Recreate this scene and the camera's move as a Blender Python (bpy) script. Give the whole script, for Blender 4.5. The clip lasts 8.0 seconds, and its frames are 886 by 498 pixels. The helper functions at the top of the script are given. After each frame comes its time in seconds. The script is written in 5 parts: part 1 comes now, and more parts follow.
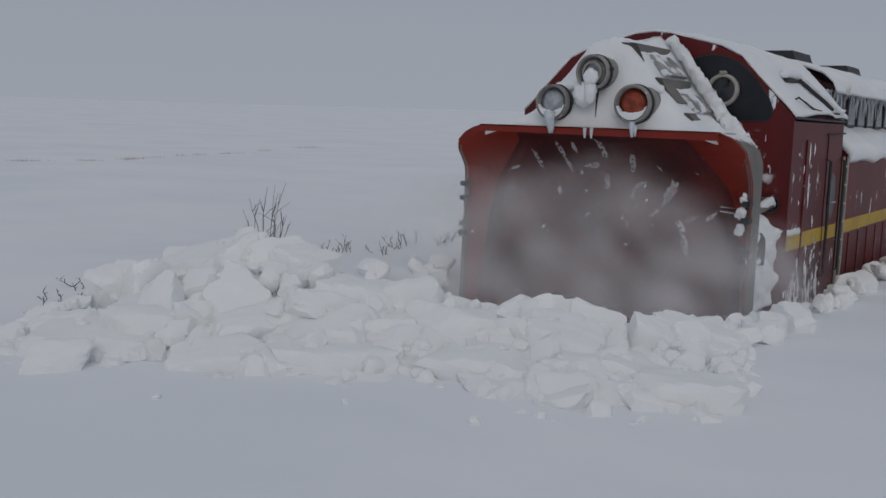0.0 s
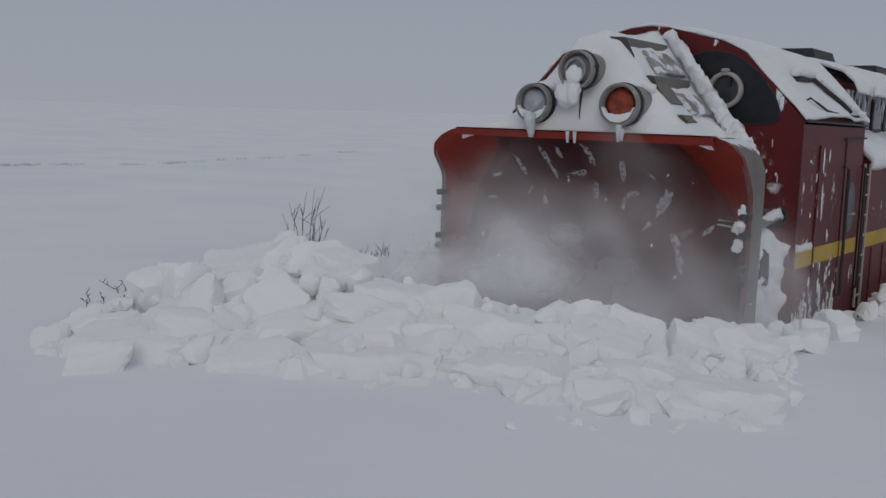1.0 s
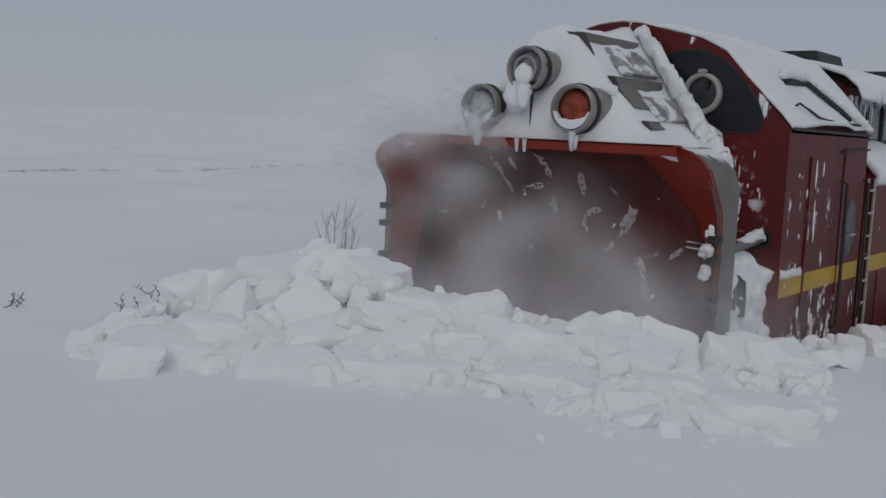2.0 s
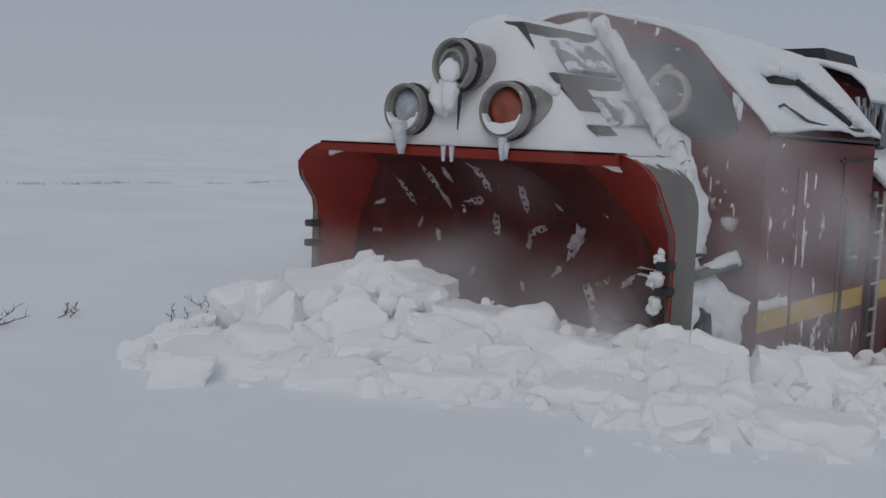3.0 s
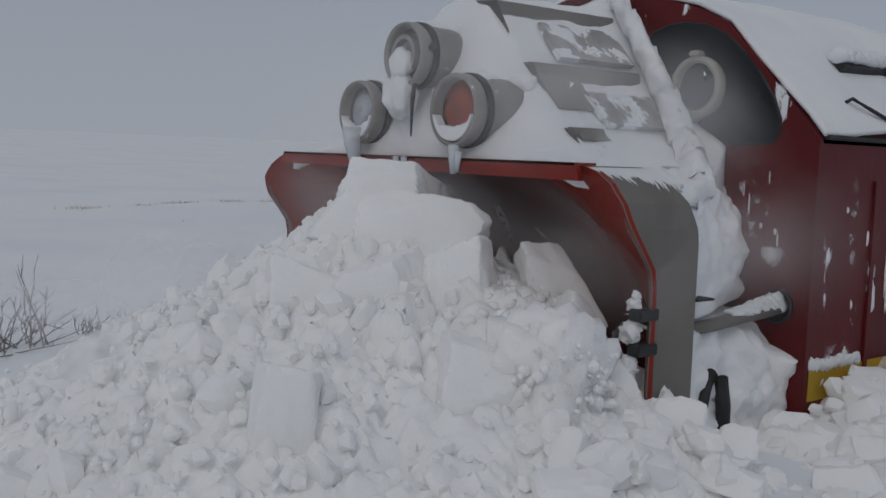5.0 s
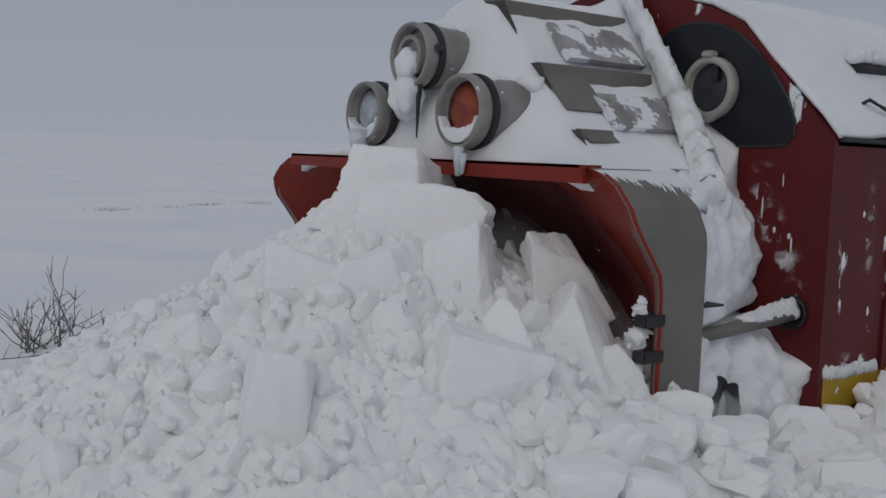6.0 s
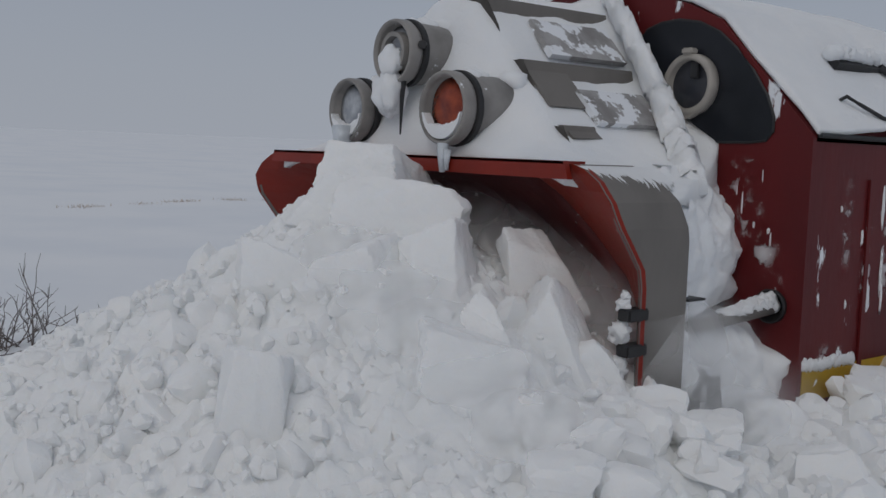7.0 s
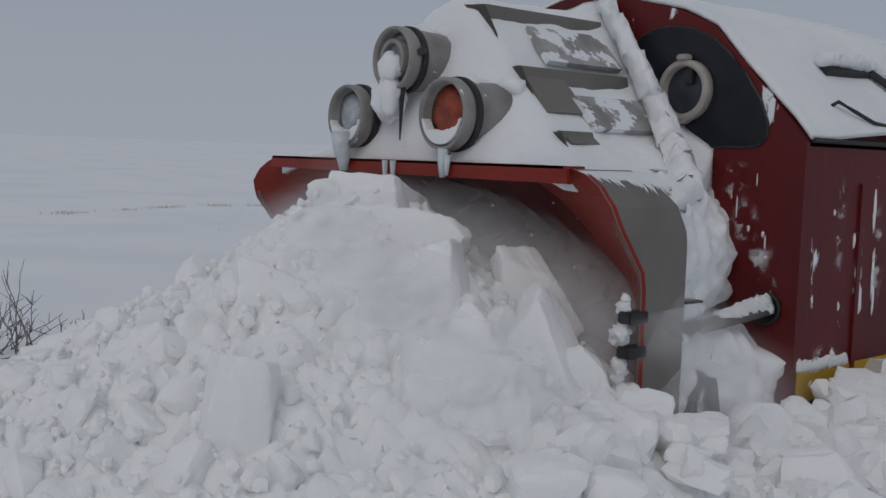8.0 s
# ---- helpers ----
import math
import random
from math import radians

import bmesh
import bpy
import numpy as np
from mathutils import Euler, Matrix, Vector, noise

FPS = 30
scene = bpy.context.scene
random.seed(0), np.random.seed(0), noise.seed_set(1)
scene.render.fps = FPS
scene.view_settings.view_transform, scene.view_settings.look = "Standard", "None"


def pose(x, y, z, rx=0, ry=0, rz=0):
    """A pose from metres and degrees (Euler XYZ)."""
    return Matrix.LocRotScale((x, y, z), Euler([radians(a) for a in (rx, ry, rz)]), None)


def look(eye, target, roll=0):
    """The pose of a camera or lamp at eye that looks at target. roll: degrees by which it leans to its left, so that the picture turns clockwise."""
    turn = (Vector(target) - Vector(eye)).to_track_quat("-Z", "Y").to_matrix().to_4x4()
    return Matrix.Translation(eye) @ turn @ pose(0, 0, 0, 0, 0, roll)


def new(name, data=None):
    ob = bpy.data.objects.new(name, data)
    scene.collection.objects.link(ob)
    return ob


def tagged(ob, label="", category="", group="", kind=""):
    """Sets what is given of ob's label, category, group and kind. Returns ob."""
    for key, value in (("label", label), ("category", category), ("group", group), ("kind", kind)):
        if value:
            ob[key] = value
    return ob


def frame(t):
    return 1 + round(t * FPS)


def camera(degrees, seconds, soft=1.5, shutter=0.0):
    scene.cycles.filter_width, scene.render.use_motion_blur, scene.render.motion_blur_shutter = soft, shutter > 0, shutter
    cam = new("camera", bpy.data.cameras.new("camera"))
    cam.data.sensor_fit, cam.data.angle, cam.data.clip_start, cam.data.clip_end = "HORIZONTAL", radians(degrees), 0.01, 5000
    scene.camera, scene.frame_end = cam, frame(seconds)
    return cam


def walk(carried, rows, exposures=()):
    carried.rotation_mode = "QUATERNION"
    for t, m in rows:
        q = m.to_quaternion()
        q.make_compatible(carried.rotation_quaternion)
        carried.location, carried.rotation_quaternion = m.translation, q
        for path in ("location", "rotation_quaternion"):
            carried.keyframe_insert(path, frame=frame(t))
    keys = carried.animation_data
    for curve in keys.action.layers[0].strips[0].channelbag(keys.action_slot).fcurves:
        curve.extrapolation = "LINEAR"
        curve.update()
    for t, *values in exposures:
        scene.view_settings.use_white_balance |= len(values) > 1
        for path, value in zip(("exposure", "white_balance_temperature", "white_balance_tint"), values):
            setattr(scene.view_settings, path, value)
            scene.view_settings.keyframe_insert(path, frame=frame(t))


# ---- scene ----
# camera: stands still in the snow beside the line and pans with the plough
EYE = (4.237, 0.0, 2.324)


def aim(yaw, tilt, lean):
    return pose(*EYE, 0, 0, yaw) @ pose(0, 0, 0, 90 + tilt) @ pose(0, 0, 0, 0, 0, lean)


cam = camera(47.67, 8.0, soft=1.5)
walk(cam, [
    (0.0, aim(33.78, -7.31, 1.96)), (0.5, aim(34.22, -7.25, 1.96)), (1.0, aim(35.99, -7.11, 2.03)),
    (1.5, aim(37.21, -6.85, 2.37)), (3.0, aim(40.53, -6.08, 2.33)), (3.5, aim(43.87, -5.97, 2.10)),
    (4.0, aim(46.67, -5.74, 1.76)), (4.5, aim(49.17, -5.57, 1.80)), (6.0, aim(52.50, -5.36, 1.98)),
    (6.5, aim(52.11, -5.47, 1.94)), (7.0, aim(51.14, -5.54, 1.91)), (7.5, aim(50.66, -5.42, 1.58)),
    (8.0, aim(50.34, -5.23, 1.75))],
    exposures=[(0.0, -0.17), (1.5, -0.15), (3.0, -0.06), (3.8, -0.01), (4.2, -0.16), (4.5, -0.26), (6.0, -0.17), (8.0, -0.16)])

# overcast sky and a veiled sun
world = bpy.data.worlds.new("overcast_sky")
scene.world = world
scene.cycles.transparent_max_bounces, scene.cycles.max_bounces, scene.cycles.diffuse_bounces = 160, 24, 20
world.use_nodes = True
wn, wl = world.node_tree.nodes, world.node_tree.links
sky = wn.new("ShaderNodeTexSky")
sky.sky_type, sky.sun_disc = "NISHITA", False
sky.sun_elevation, sky.sun_rotation = radians(28), radians(150)
sky.dust_density, sky.air_density = 4.0, 1.0
cloud = wn.new("ShaderNodeMix")
cloud.data_type = "RGBA"
cloud.inputs[0].default_value = 0.94
wl.new(sky.outputs[0], cloud.inputs[6])
# cloud cover: blue-grey, palest at the horizon
wco, wsep, wramp = wn.new("ShaderNodeTexCoord"), wn.new("ShaderNodeSeparateXYZ"), wn.new("ShaderNodeValToRGB")
wl.new(wco.outputs["Generated"], wsep.inputs[0])
wl.new(wsep.outputs[2], wramp.inputs[0])
wramp.color_ramp.elements[0].position, wramp.color_ramp.elements[0].color = 0.0, (0.378, 0.408, 0.466, 1)
wramp.color_ramp.elements[1].position, wramp.color_ramp.elements[1].color = 0.75, (0.345, 0.368, 0.420, 1)
mid = wramp.color_ramp.elements.new(0.16)
mid.color = (0.318, 0.352, 0.418, 1)
wmul = wn.new("ShaderNodeVectorMath")
wmul.operation = "SCALE"
wmul.inputs[3].default_value = 10.0
wl.new(wramp.outputs[0], wmul.inputs[0])
wl.new(wmul.outputs[0], cloud.inputs[7])
wl.new(cloud.outputs[2], wn["Background"].inputs[0])
wn["Background"].inputs[1].default_value = 0.1
sun = new("sun", bpy.data.lights.new("sun", "SUN"))
sun.data.energy, sun.data.angle, sun.data.color = 0.45, radians(30), (1.0, 0.97, 0.93)
sun.matrix_world = look((6, -9, 9), (0, 0, 0))


# ---- materials ----
def mat(name, base, rough=0.8, metal=0.0, alt=None, mix_scale=3.0, lo=0.4, hi=0.65, bump=0.2, bump_scale=30.0, snow=0.0, snow_scale=6.0, spec=0.3,
        streak=1.0, second=None, scatter=0.0):
    """base paint, a second tone in blotches, fine relief, and stuck patches of snow."""
    m = bpy.data.materials.new(name)
    m.use_nodes = True
    n, l = m.node_tree.nodes, m.node_tree.links
    b = n["Principled BSDF"]
    b.inputs["Roughness"].default_value, b.inputs["Metallic"].default_value = rough, metal
    b.inputs["Specular IOR Level"].default_value = spec
    if scatter:
        b.inputs["Subsurface Weight"].default_value, b.inputs["Subsurface Scale"].default_value = scatter, 0.07
        b.inputs["Subsurface Radius"].default_value = (0.9, 1.0, 1.1)
    co = n.new("ShaderNodeTexCoord")
    mp = n.new("ShaderNodeMapping")
    mp.inputs["Scale"].default_value = (1, 1, streak)
    l.new(co.outputs["Object"], mp.inputs[0])

    def noise_tex(scale, detail, rough_=0.55):
        t = n.new("ShaderNodeTexNoise")
        t.inputs["Scale"].default_value, t.inputs["Detail"].default_value, t.inputs["Roughness"].default_value = scale, detail, rough_
        l.new(mp.outputs[0], t.inputs["Vector"])
        return t

    def ramp(src, a, c):
        r = n.new("ShaderNodeMapRange")
        r.inputs[1].default_value, r.inputs[2].default_value = a, c
        l.new(src, r.inputs[0])
        return r.outputs[0]

    def mixed(fac, c1, c2):
        x = n.new("ShaderNodeMix")
        x.data_type = "RGBA"
        l.new(fac, x.inputs[0])
        for sock, c in ((6, c1), (7, c2)):
            if isinstance(c, tuple):
                x.inputs[sock].default_value = (*c, 1)
            else:
                l.new(c, x.inputs[sock])
        return x.outputs[2]

    big = noise_tex(mix_scale, 5)
    col = mixed(ramp(big.outputs[0], lo, hi), base, alt or tuple(0.8 * c for c in base))
    fine = noise_tex(bump_scale, 6, 0.65)
    if second:
        col = mixed(ramp(noise_tex(mix_scale * 5, 4).outputs[0], 0.55, 0.75), col, second)
    height = fine.outputs[0]
    if scatter:
        grain = noise_tex(bump_scale * 6, 4, 0.7)
        addn = n.new("ShaderNodeMath")
        addn.operation = "MULTIPLY_ADD"
        addn.inputs[1].default_value = 0.35
        l.new(grain.outputs[0], addn.inputs[0])
        l.new(fine.outputs[0], addn.inputs[2])
        height = addn.outputs[0]
    if snow > 0:
        patch = noise_tex(snow_scale, 7, 0.6)
        f = ramp(patch.outputs[0], 1 - snow, 1 - snow + 0.03)
        col = mixed(f, col, (0.8, 0.82, 0.85))
        rr = n.new("ShaderNodeMapRange")
        rr.inputs[3].default_value, rr.inputs[4].default_value = rough, 0.9
        l.new(f, rr.inputs[0])
        l.new(rr.outputs[0], b.inputs["Roughness"])
    l.new(col, b.inputs["Base Color"])
    bp = n.new("ShaderNodeBump")
    bp.inputs["Strength"].default_value, bp.inputs["Distance"].default_value = bump, 0.02
    l.new(height, bp.inputs["Height"])
    l.new(bp.outputs[0], b.inputs["Normal"])
    return m


SNOW = mat("fresh_snow", (0.90, 0.91, 0.915), 0.92, scatter=0.2, alt=(0.82, 0.845, 0.87), mix_scale=1.2, bump=0.6, bump_scale=16, spec=0.15)
FIELD = mat("wind_packed_snow", (0.875, 0.89, 0.905), 0.95, alt=(0.82, 0.845, 0.875), mix_scale=0.35, bump=0.3, bump_scale=5, spec=0.1)
BLOCK = mat("broken_snow", (0.92, 0.925, 0.92), 0.95, alt=(0.88, 0.89, 0.89), mix_scale=2.5, bump=0.6, bump_scale=11, spec=0.1, scatter=0.25)
CHIP = mat("broken_snow_lumps", (0.92, 0.925, 0.92), 0.95, alt=(0.90, 0.905, 0.905), mix_scale=0.5, bump=0.45, bump_scale=2.4, spec=0.1, scatter=0.25)
RED = mat("red_brown_paint", (0.118, 0.009, 0.010), 0.5, alt=(0.078, 0.008, 0.010), mix_scale=1.3, bump=0.12, bump_scale=18, snow=0.36, snow_scale=7, streak=0.35)
# blade: darker and more blotched than the red of wings and lip
BLADE = mat("dark_blade_paint", (0.10, 0.014, 0.013), 0.6, alt=(0.05, 0.012, 0.013), mix_scale=1.6, bump=0.2, bump_scale=14, snow=0.30, snow_scale=6.5, second=(0.14, 0.03, 0.025))
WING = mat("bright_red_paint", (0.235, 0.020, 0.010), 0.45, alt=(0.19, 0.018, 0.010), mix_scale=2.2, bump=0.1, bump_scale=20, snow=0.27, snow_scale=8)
GREY = mat("grey_paint", (0.185, 0.172, 0.158), 0.55, alt=(0.14, 0.13, 0.12), mix_scale=2.0, bump=0.12, bump_scale=40, snow=0.26, snow_scale=8, streak=0.5)
LAMP = mat("lamp_housing_grey", (0.30, 0.285, 0.27), 0.45, alt=(0.21, 0.20, 0.19), mix_scale=5, bump=0.15, bump_scale=30, snow=0.34, snow_scale=9)
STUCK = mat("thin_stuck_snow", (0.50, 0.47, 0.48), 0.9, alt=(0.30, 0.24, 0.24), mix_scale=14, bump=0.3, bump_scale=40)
FROSTED = mat("frosted_grey_paint", (0.40, 0.39, 0.385), 0.75, alt=(0.24, 0.23, 0.225), mix_scale=5, bump=0.3, bump_scale=30, snow=0.50, snow_scale=7)
DARK = mat("black_glazing", (0.012, 0.014, 0.018), 0.28, alt=(0.02, 0.022, 0.028), mix_scale=3, bump=0.03, snow=0.25, snow_scale=12)
STEEL = mat("dark_steel", (0.05, 0.05, 0.052), 0.55, 0.4, mix_scale=8, bump=0.2)
RIM = mat("pale_window_rim", (0.42, 0.39, 0.35), 0.55, mix_scale=6, bump=0.08)
YELLOW = mat("yellow_paint", (0.52, 0.33, 0.03), 0.55, alt=(0.42, 0.27, 0.03), mix_scale=3, snow=0.34, snow_scale=6)
LENS = mat("frosted_lens", (0.28, 0.30, 0.33), 0.25, alt=(0.5, 0.52, 0.55), mix_scale=9, bump=0.1)
AMBER = mat("amber_lens", (0.35, 0.07, 0.03), 0.25, alt=(0.16, 0.03, 0.02), mix_scale=9, bump=0.1)
ICE = mat("ice", (0.62, 0.66, 0.70), 0.25, mix_scale=12, bump=0.3, bump_scale=25, spec=0.5)
TWIG = mat("frosted_bark", (0.10, 0.075, 0.065), 0.9, alt=(0.30, 0.29, 0.29), mix_scale=25, bump=0.3)
# dead grass; the haze over the far bank is mixed into its pale colour
HAZED_GRASS = mat("dead_grass_in_haze", (0.52, 0.44, 0.38), 0.9, alt=(0.72, 0.69, 0.66), mix_scale=2)
GLASS = mat("dark_window_glass", (0.03, 0.035, 0.045), 0.12, alt=(0.06, 0.06, 0.07), mix_scale=5, bump=0.02, spec=0.5)


# ---- building helpers ----
def part(name, bm, material, parent=None, label="", smooth=False):
    me = bpy.data.meshes.new(name)
    bmesh.ops.recalc_face_normals(bm, faces=bm.faces)
    bm.to_mesh(me)
    bm.free()
    if smooth:
        me.shade_smooth()
    me.materials.append(material)
    ob = new(name, me)
    if parent:
        ob.parent = parent
    if label:
        tagged(ob, label)
    return ob


def box(bm, x0, x1, y0, y1, z0, z1, bevel=0.0):
    v = [bm.verts.new((x, y, z)) for x in (x0, x1) for y in (y0, y1) for z in (z0, z1)]
    f = [bm.faces.new([v[i] for i in q]) for q in ((0, 1, 3, 2), (4, 6, 7, 5), (0, 4, 5, 1), (2, 3, 7, 6), (0, 2, 6, 4), (1, 5, 7, 3))]
    if bevel:
        bmesh.ops.bevel(bm, geom=list({e for q in f for e in q.edges}), offset=bevel, segments=2, affect="EDGES")
    return bm


def boxed(*a, bevel=0.0):
    return box(bmesh.new(), *a, bevel=bevel)


def tube(bm, pts, r, seg=8, r_end=None):
    """A round bar along a line of points."""
    pts = [Vector(q) for q in pts]
    rings = []
    for i, q in enumerate(pts):
        d = (pts[min(i + 1, len(pts) - 1)] - pts[max(i - 1, 0)]).normalized()
        a = d.orthogonal().normalized()
        c = d.cross(a)
        rr = r if r_end is None else r + (r_end - r) * i / (len(pts) - 1)
        rings.append([bm.verts.new(q + rr * (a * math.cos(k * math.tau / seg) + c * math.sin(k * math.tau / seg))) for k in range(seg)])
    for a, c in zip(rings, rings[1:]):
        for k in range(seg):
            bm.faces.new((a[k], a[(k + 1) % seg], c[(k + 1) % seg], c[k]))
    bm.faces.new(rings[0][::-1])
    bm.faces.new(rings[-1])
    return bm


def lathe(bm, prof, m, seg=32):
    """A turned body from (radius, height) pairs about z, set at the pose m."""
    rings = []
    for r, h in prof:
        rings.append([bm.verts.new(m @ Vector((r * math.cos(k * math.tau / seg), r * math.sin(k * math.tau / seg), h))) for k in range(seg)])
    for a, c in zip(rings, rings[1:]):
        for k in range(seg):
            bm.faces.new((a[k], a[(k + 1) % seg], c[(k + 1) % seg], c[k]))
    if prof[0][0] > 1e-4:
        bm.faces.new(rings[0][::-1])
    if prof[-1][0] > 1e-4:
        bm.faces.new(rings[-1])
    return bm


def prism(bm, outline, y0, y1):
    """A slab from an (x, z) outline, between two y."""
    a = [bm.verts.new((x, y0, z)) for x, z in outline]
    c = [bm.verts.new((x, y1, z)) for x, z in outline]
    bm.faces.new(a)
    bm.faces.new(c[::-1])
    for i in range(len(a)):
        j = (i + 1) % len(a)
        bm.faces.new((a[i], c[i], c[j], a[j]))
    return bm


def sheet(bm, grid, thick=None):
    """A skin over rows of points; thick gives a vector by which a second skin lies behind it."""
    def skin(rows):
        vs = [[bm.verts.new(q) for q in row] for row in rows]
        for a, c in zip(vs, vs[1:]):
            for i in range(len(a) - 1):
                bm.faces.new((a[i], a[i + 1], c[i + 1], c[i]))
        return vs
    f = skin(grid)
    if thick is not None:
        b = skin([[Vector(q) + Vector(thick) for q in row] for row in grid])
        for p, q in ((f[0], b[0]), (f[-1], b[-1])):
            for i in range(len(p) - 1):
                bm.faces.new((p[i], p[i + 1], q[i + 1], q[i]))
        for k in (0, -1):
            for i in range(len(f) - 1):
                bm.faces.new((f[i][k], f[i + 1][k], b[i + 1][k], b[i][k]))
    return bm


def interp(t, table):
    ks = [k for k, _ in table]
    return float(np.interp(t, ks, [v for _, v in table]))


def lump(bm, centre, size, seed, rough=0.25, level=3, scale=2.2, square=0.0):
    """A rounded, uneven body of snow; square pulls it towards a block."""
    r = bmesh.ops.create_icosphere(bm, subdivisions=level, radius=1.0)
    off = Vector((seed * 7.3, seed * 3.1, seed * 1.7))
    for v in r["verts"]:
        d = v.co.normalized()
        if square:
            k = max(abs(d.x), abs(d.y), abs(d.z))
            d = d.lerp(d / k * 0.85, square)
        n1 = noise.fractal(d * scale + off, 1.0, 2.0, 4)
        v.co = Vector([c + s * q * (1 + rough * n1) for c, s, q in zip(centre, size, d)])
    return bm


# ---- ground ----
def smooth(v):
    v = min(1.0, max(0.0, v))
    return v * v * (3 - 2 * v)


def ground_z(x, y):
    d = math.hypot(x - 4, y)
    # the drift deepens where the plough works; the line behind it lies lower
    z = 1.0 - 0.45 * smooth((y - 4) / 6.0) * math.exp(-(x / 5.0) ** 2) - 0.10 * smooth(-x / 2.5) * smooth((9 - d) / 3)
    z -= 0.30 * smooth((y - 6.0) / 2.0) * smooth((1.95 - abs(x)) / 0.5)
    z += 0.035 * noise.noise(Vector((x * 0.35, y * 0.35, 0.0))) + 0.016 * noise.noise(Vector((x * 1.3, y * 1.3, 4.0)))
    z += 0.006 * noise.noise(Vector((x * 5, y * 5, 9.0)))
    if d > 30:
        s = min(1.0, (d - 30) / 260)
        z += 4.2 * s * s * (3 - 2 * s) * (1 + 0.5 * noise.noise(Vector((x * 0.004, y * 0.004, 2.0))))
        if d > 330:
            z -= 0.004 * (d - 330)
    return z


def snow_field():
    n = 340
    u = np.linspace(-1, 1, n)
    g = np.sinh(u * 6.6) / math.sinh(6.6) * 1800
    verts = [(float(a), float(c) + 5, ground_z(float(a), float(c) + 5)) for c in g for a in g]
    faces = [(j * n + i, j * n + i + 1, (j + 1) * n + i + 1, (j + 1) * n + i) for j in range(n - 1) for i in range(n - 1)]
    me = bpy.data.meshes.new("ground")
    me.from_pydata(verts, [], faces)
    me.shade_smooth()
    me.materials.append(FIELD)
    tagged(new("ground", me), "wide snow-covered field under an overcast sky", "ground", kind="structure")


snow_field()


# ---- the plough wagon; its own space: lip at y = 0, rails at z = 0, tail towards +y ----
ARCH = [(-1.52, 2.47), (-0.945, 3.07), (-0.72, 3.17), (-0.46, 3.245), (-0.2, 3.31), (0, 3.327), (0.2, 3.31), (0.46, 3.245), (0.72, 3.17), (0.945, 3.07), (1.52, 2.47)]
EDGE_X = [(0.1, 1.52), (2.04, 1.52), (2.14, 1.495), (2.22, 1.42), (2.27, 1.33), (2.29, 1.26)]
EDGE_Y = [(0.1, 0.12), (1.3, 0.165), (1.78, 0.165), (1.86, 0.15), (1.96, 0.075), (2.03, 0.02), (2.12, -0.02), (2.2, -0.02), (2.29, 0.0)]
INNER_X = [(0.1, 1.44), (1.0, 1.40), (1.4, 1.36), (1.75, 1.26), (2.0, 1.06), (2.15, 0.93), (2.22, 0.90), (2.27, 0.98), (2.29, 1.1)]
INNER_Y = [(0.1, 0.25), (0.5, 0.36), (1.0, 0.43), (1.5, 0.44), (1.75, 0.42), (2.0, 0.34), (2.15, 0.26), (2.24, 0.12), (2.29, 0.03)]


def blade_y(x, z):
    """Depth of the hollow blade behind the lip."""
    q = min(1.0, abs(x) / interp(z, INNER_X))
    return interp(z, INNER_Y) + 0.20 * (1 - q * q) * min(1.0, max(0.0, (2.29 - z) / 0.45))


LEVELS = [0.1, 0.4, 0.7, 1.0, 1.3, 1.5, 1.65, 1.78, 1.86, 1.92, 1.97, 2.03, 2.08, 2.14, 2.18, 2.22, 2.25, 2.27, 2.29]
HOOD = [(-1.45, 2.17), (-0.98, 2.32), (-0.8, 2.43), (-0.46, 2.79), (-0.22, 3.08), (0.0, 3.14), (0.2, 3.13), (0.46, 2.79), (0.8, 2.43), (0.98, 2.32), (1.45, 2.17)]


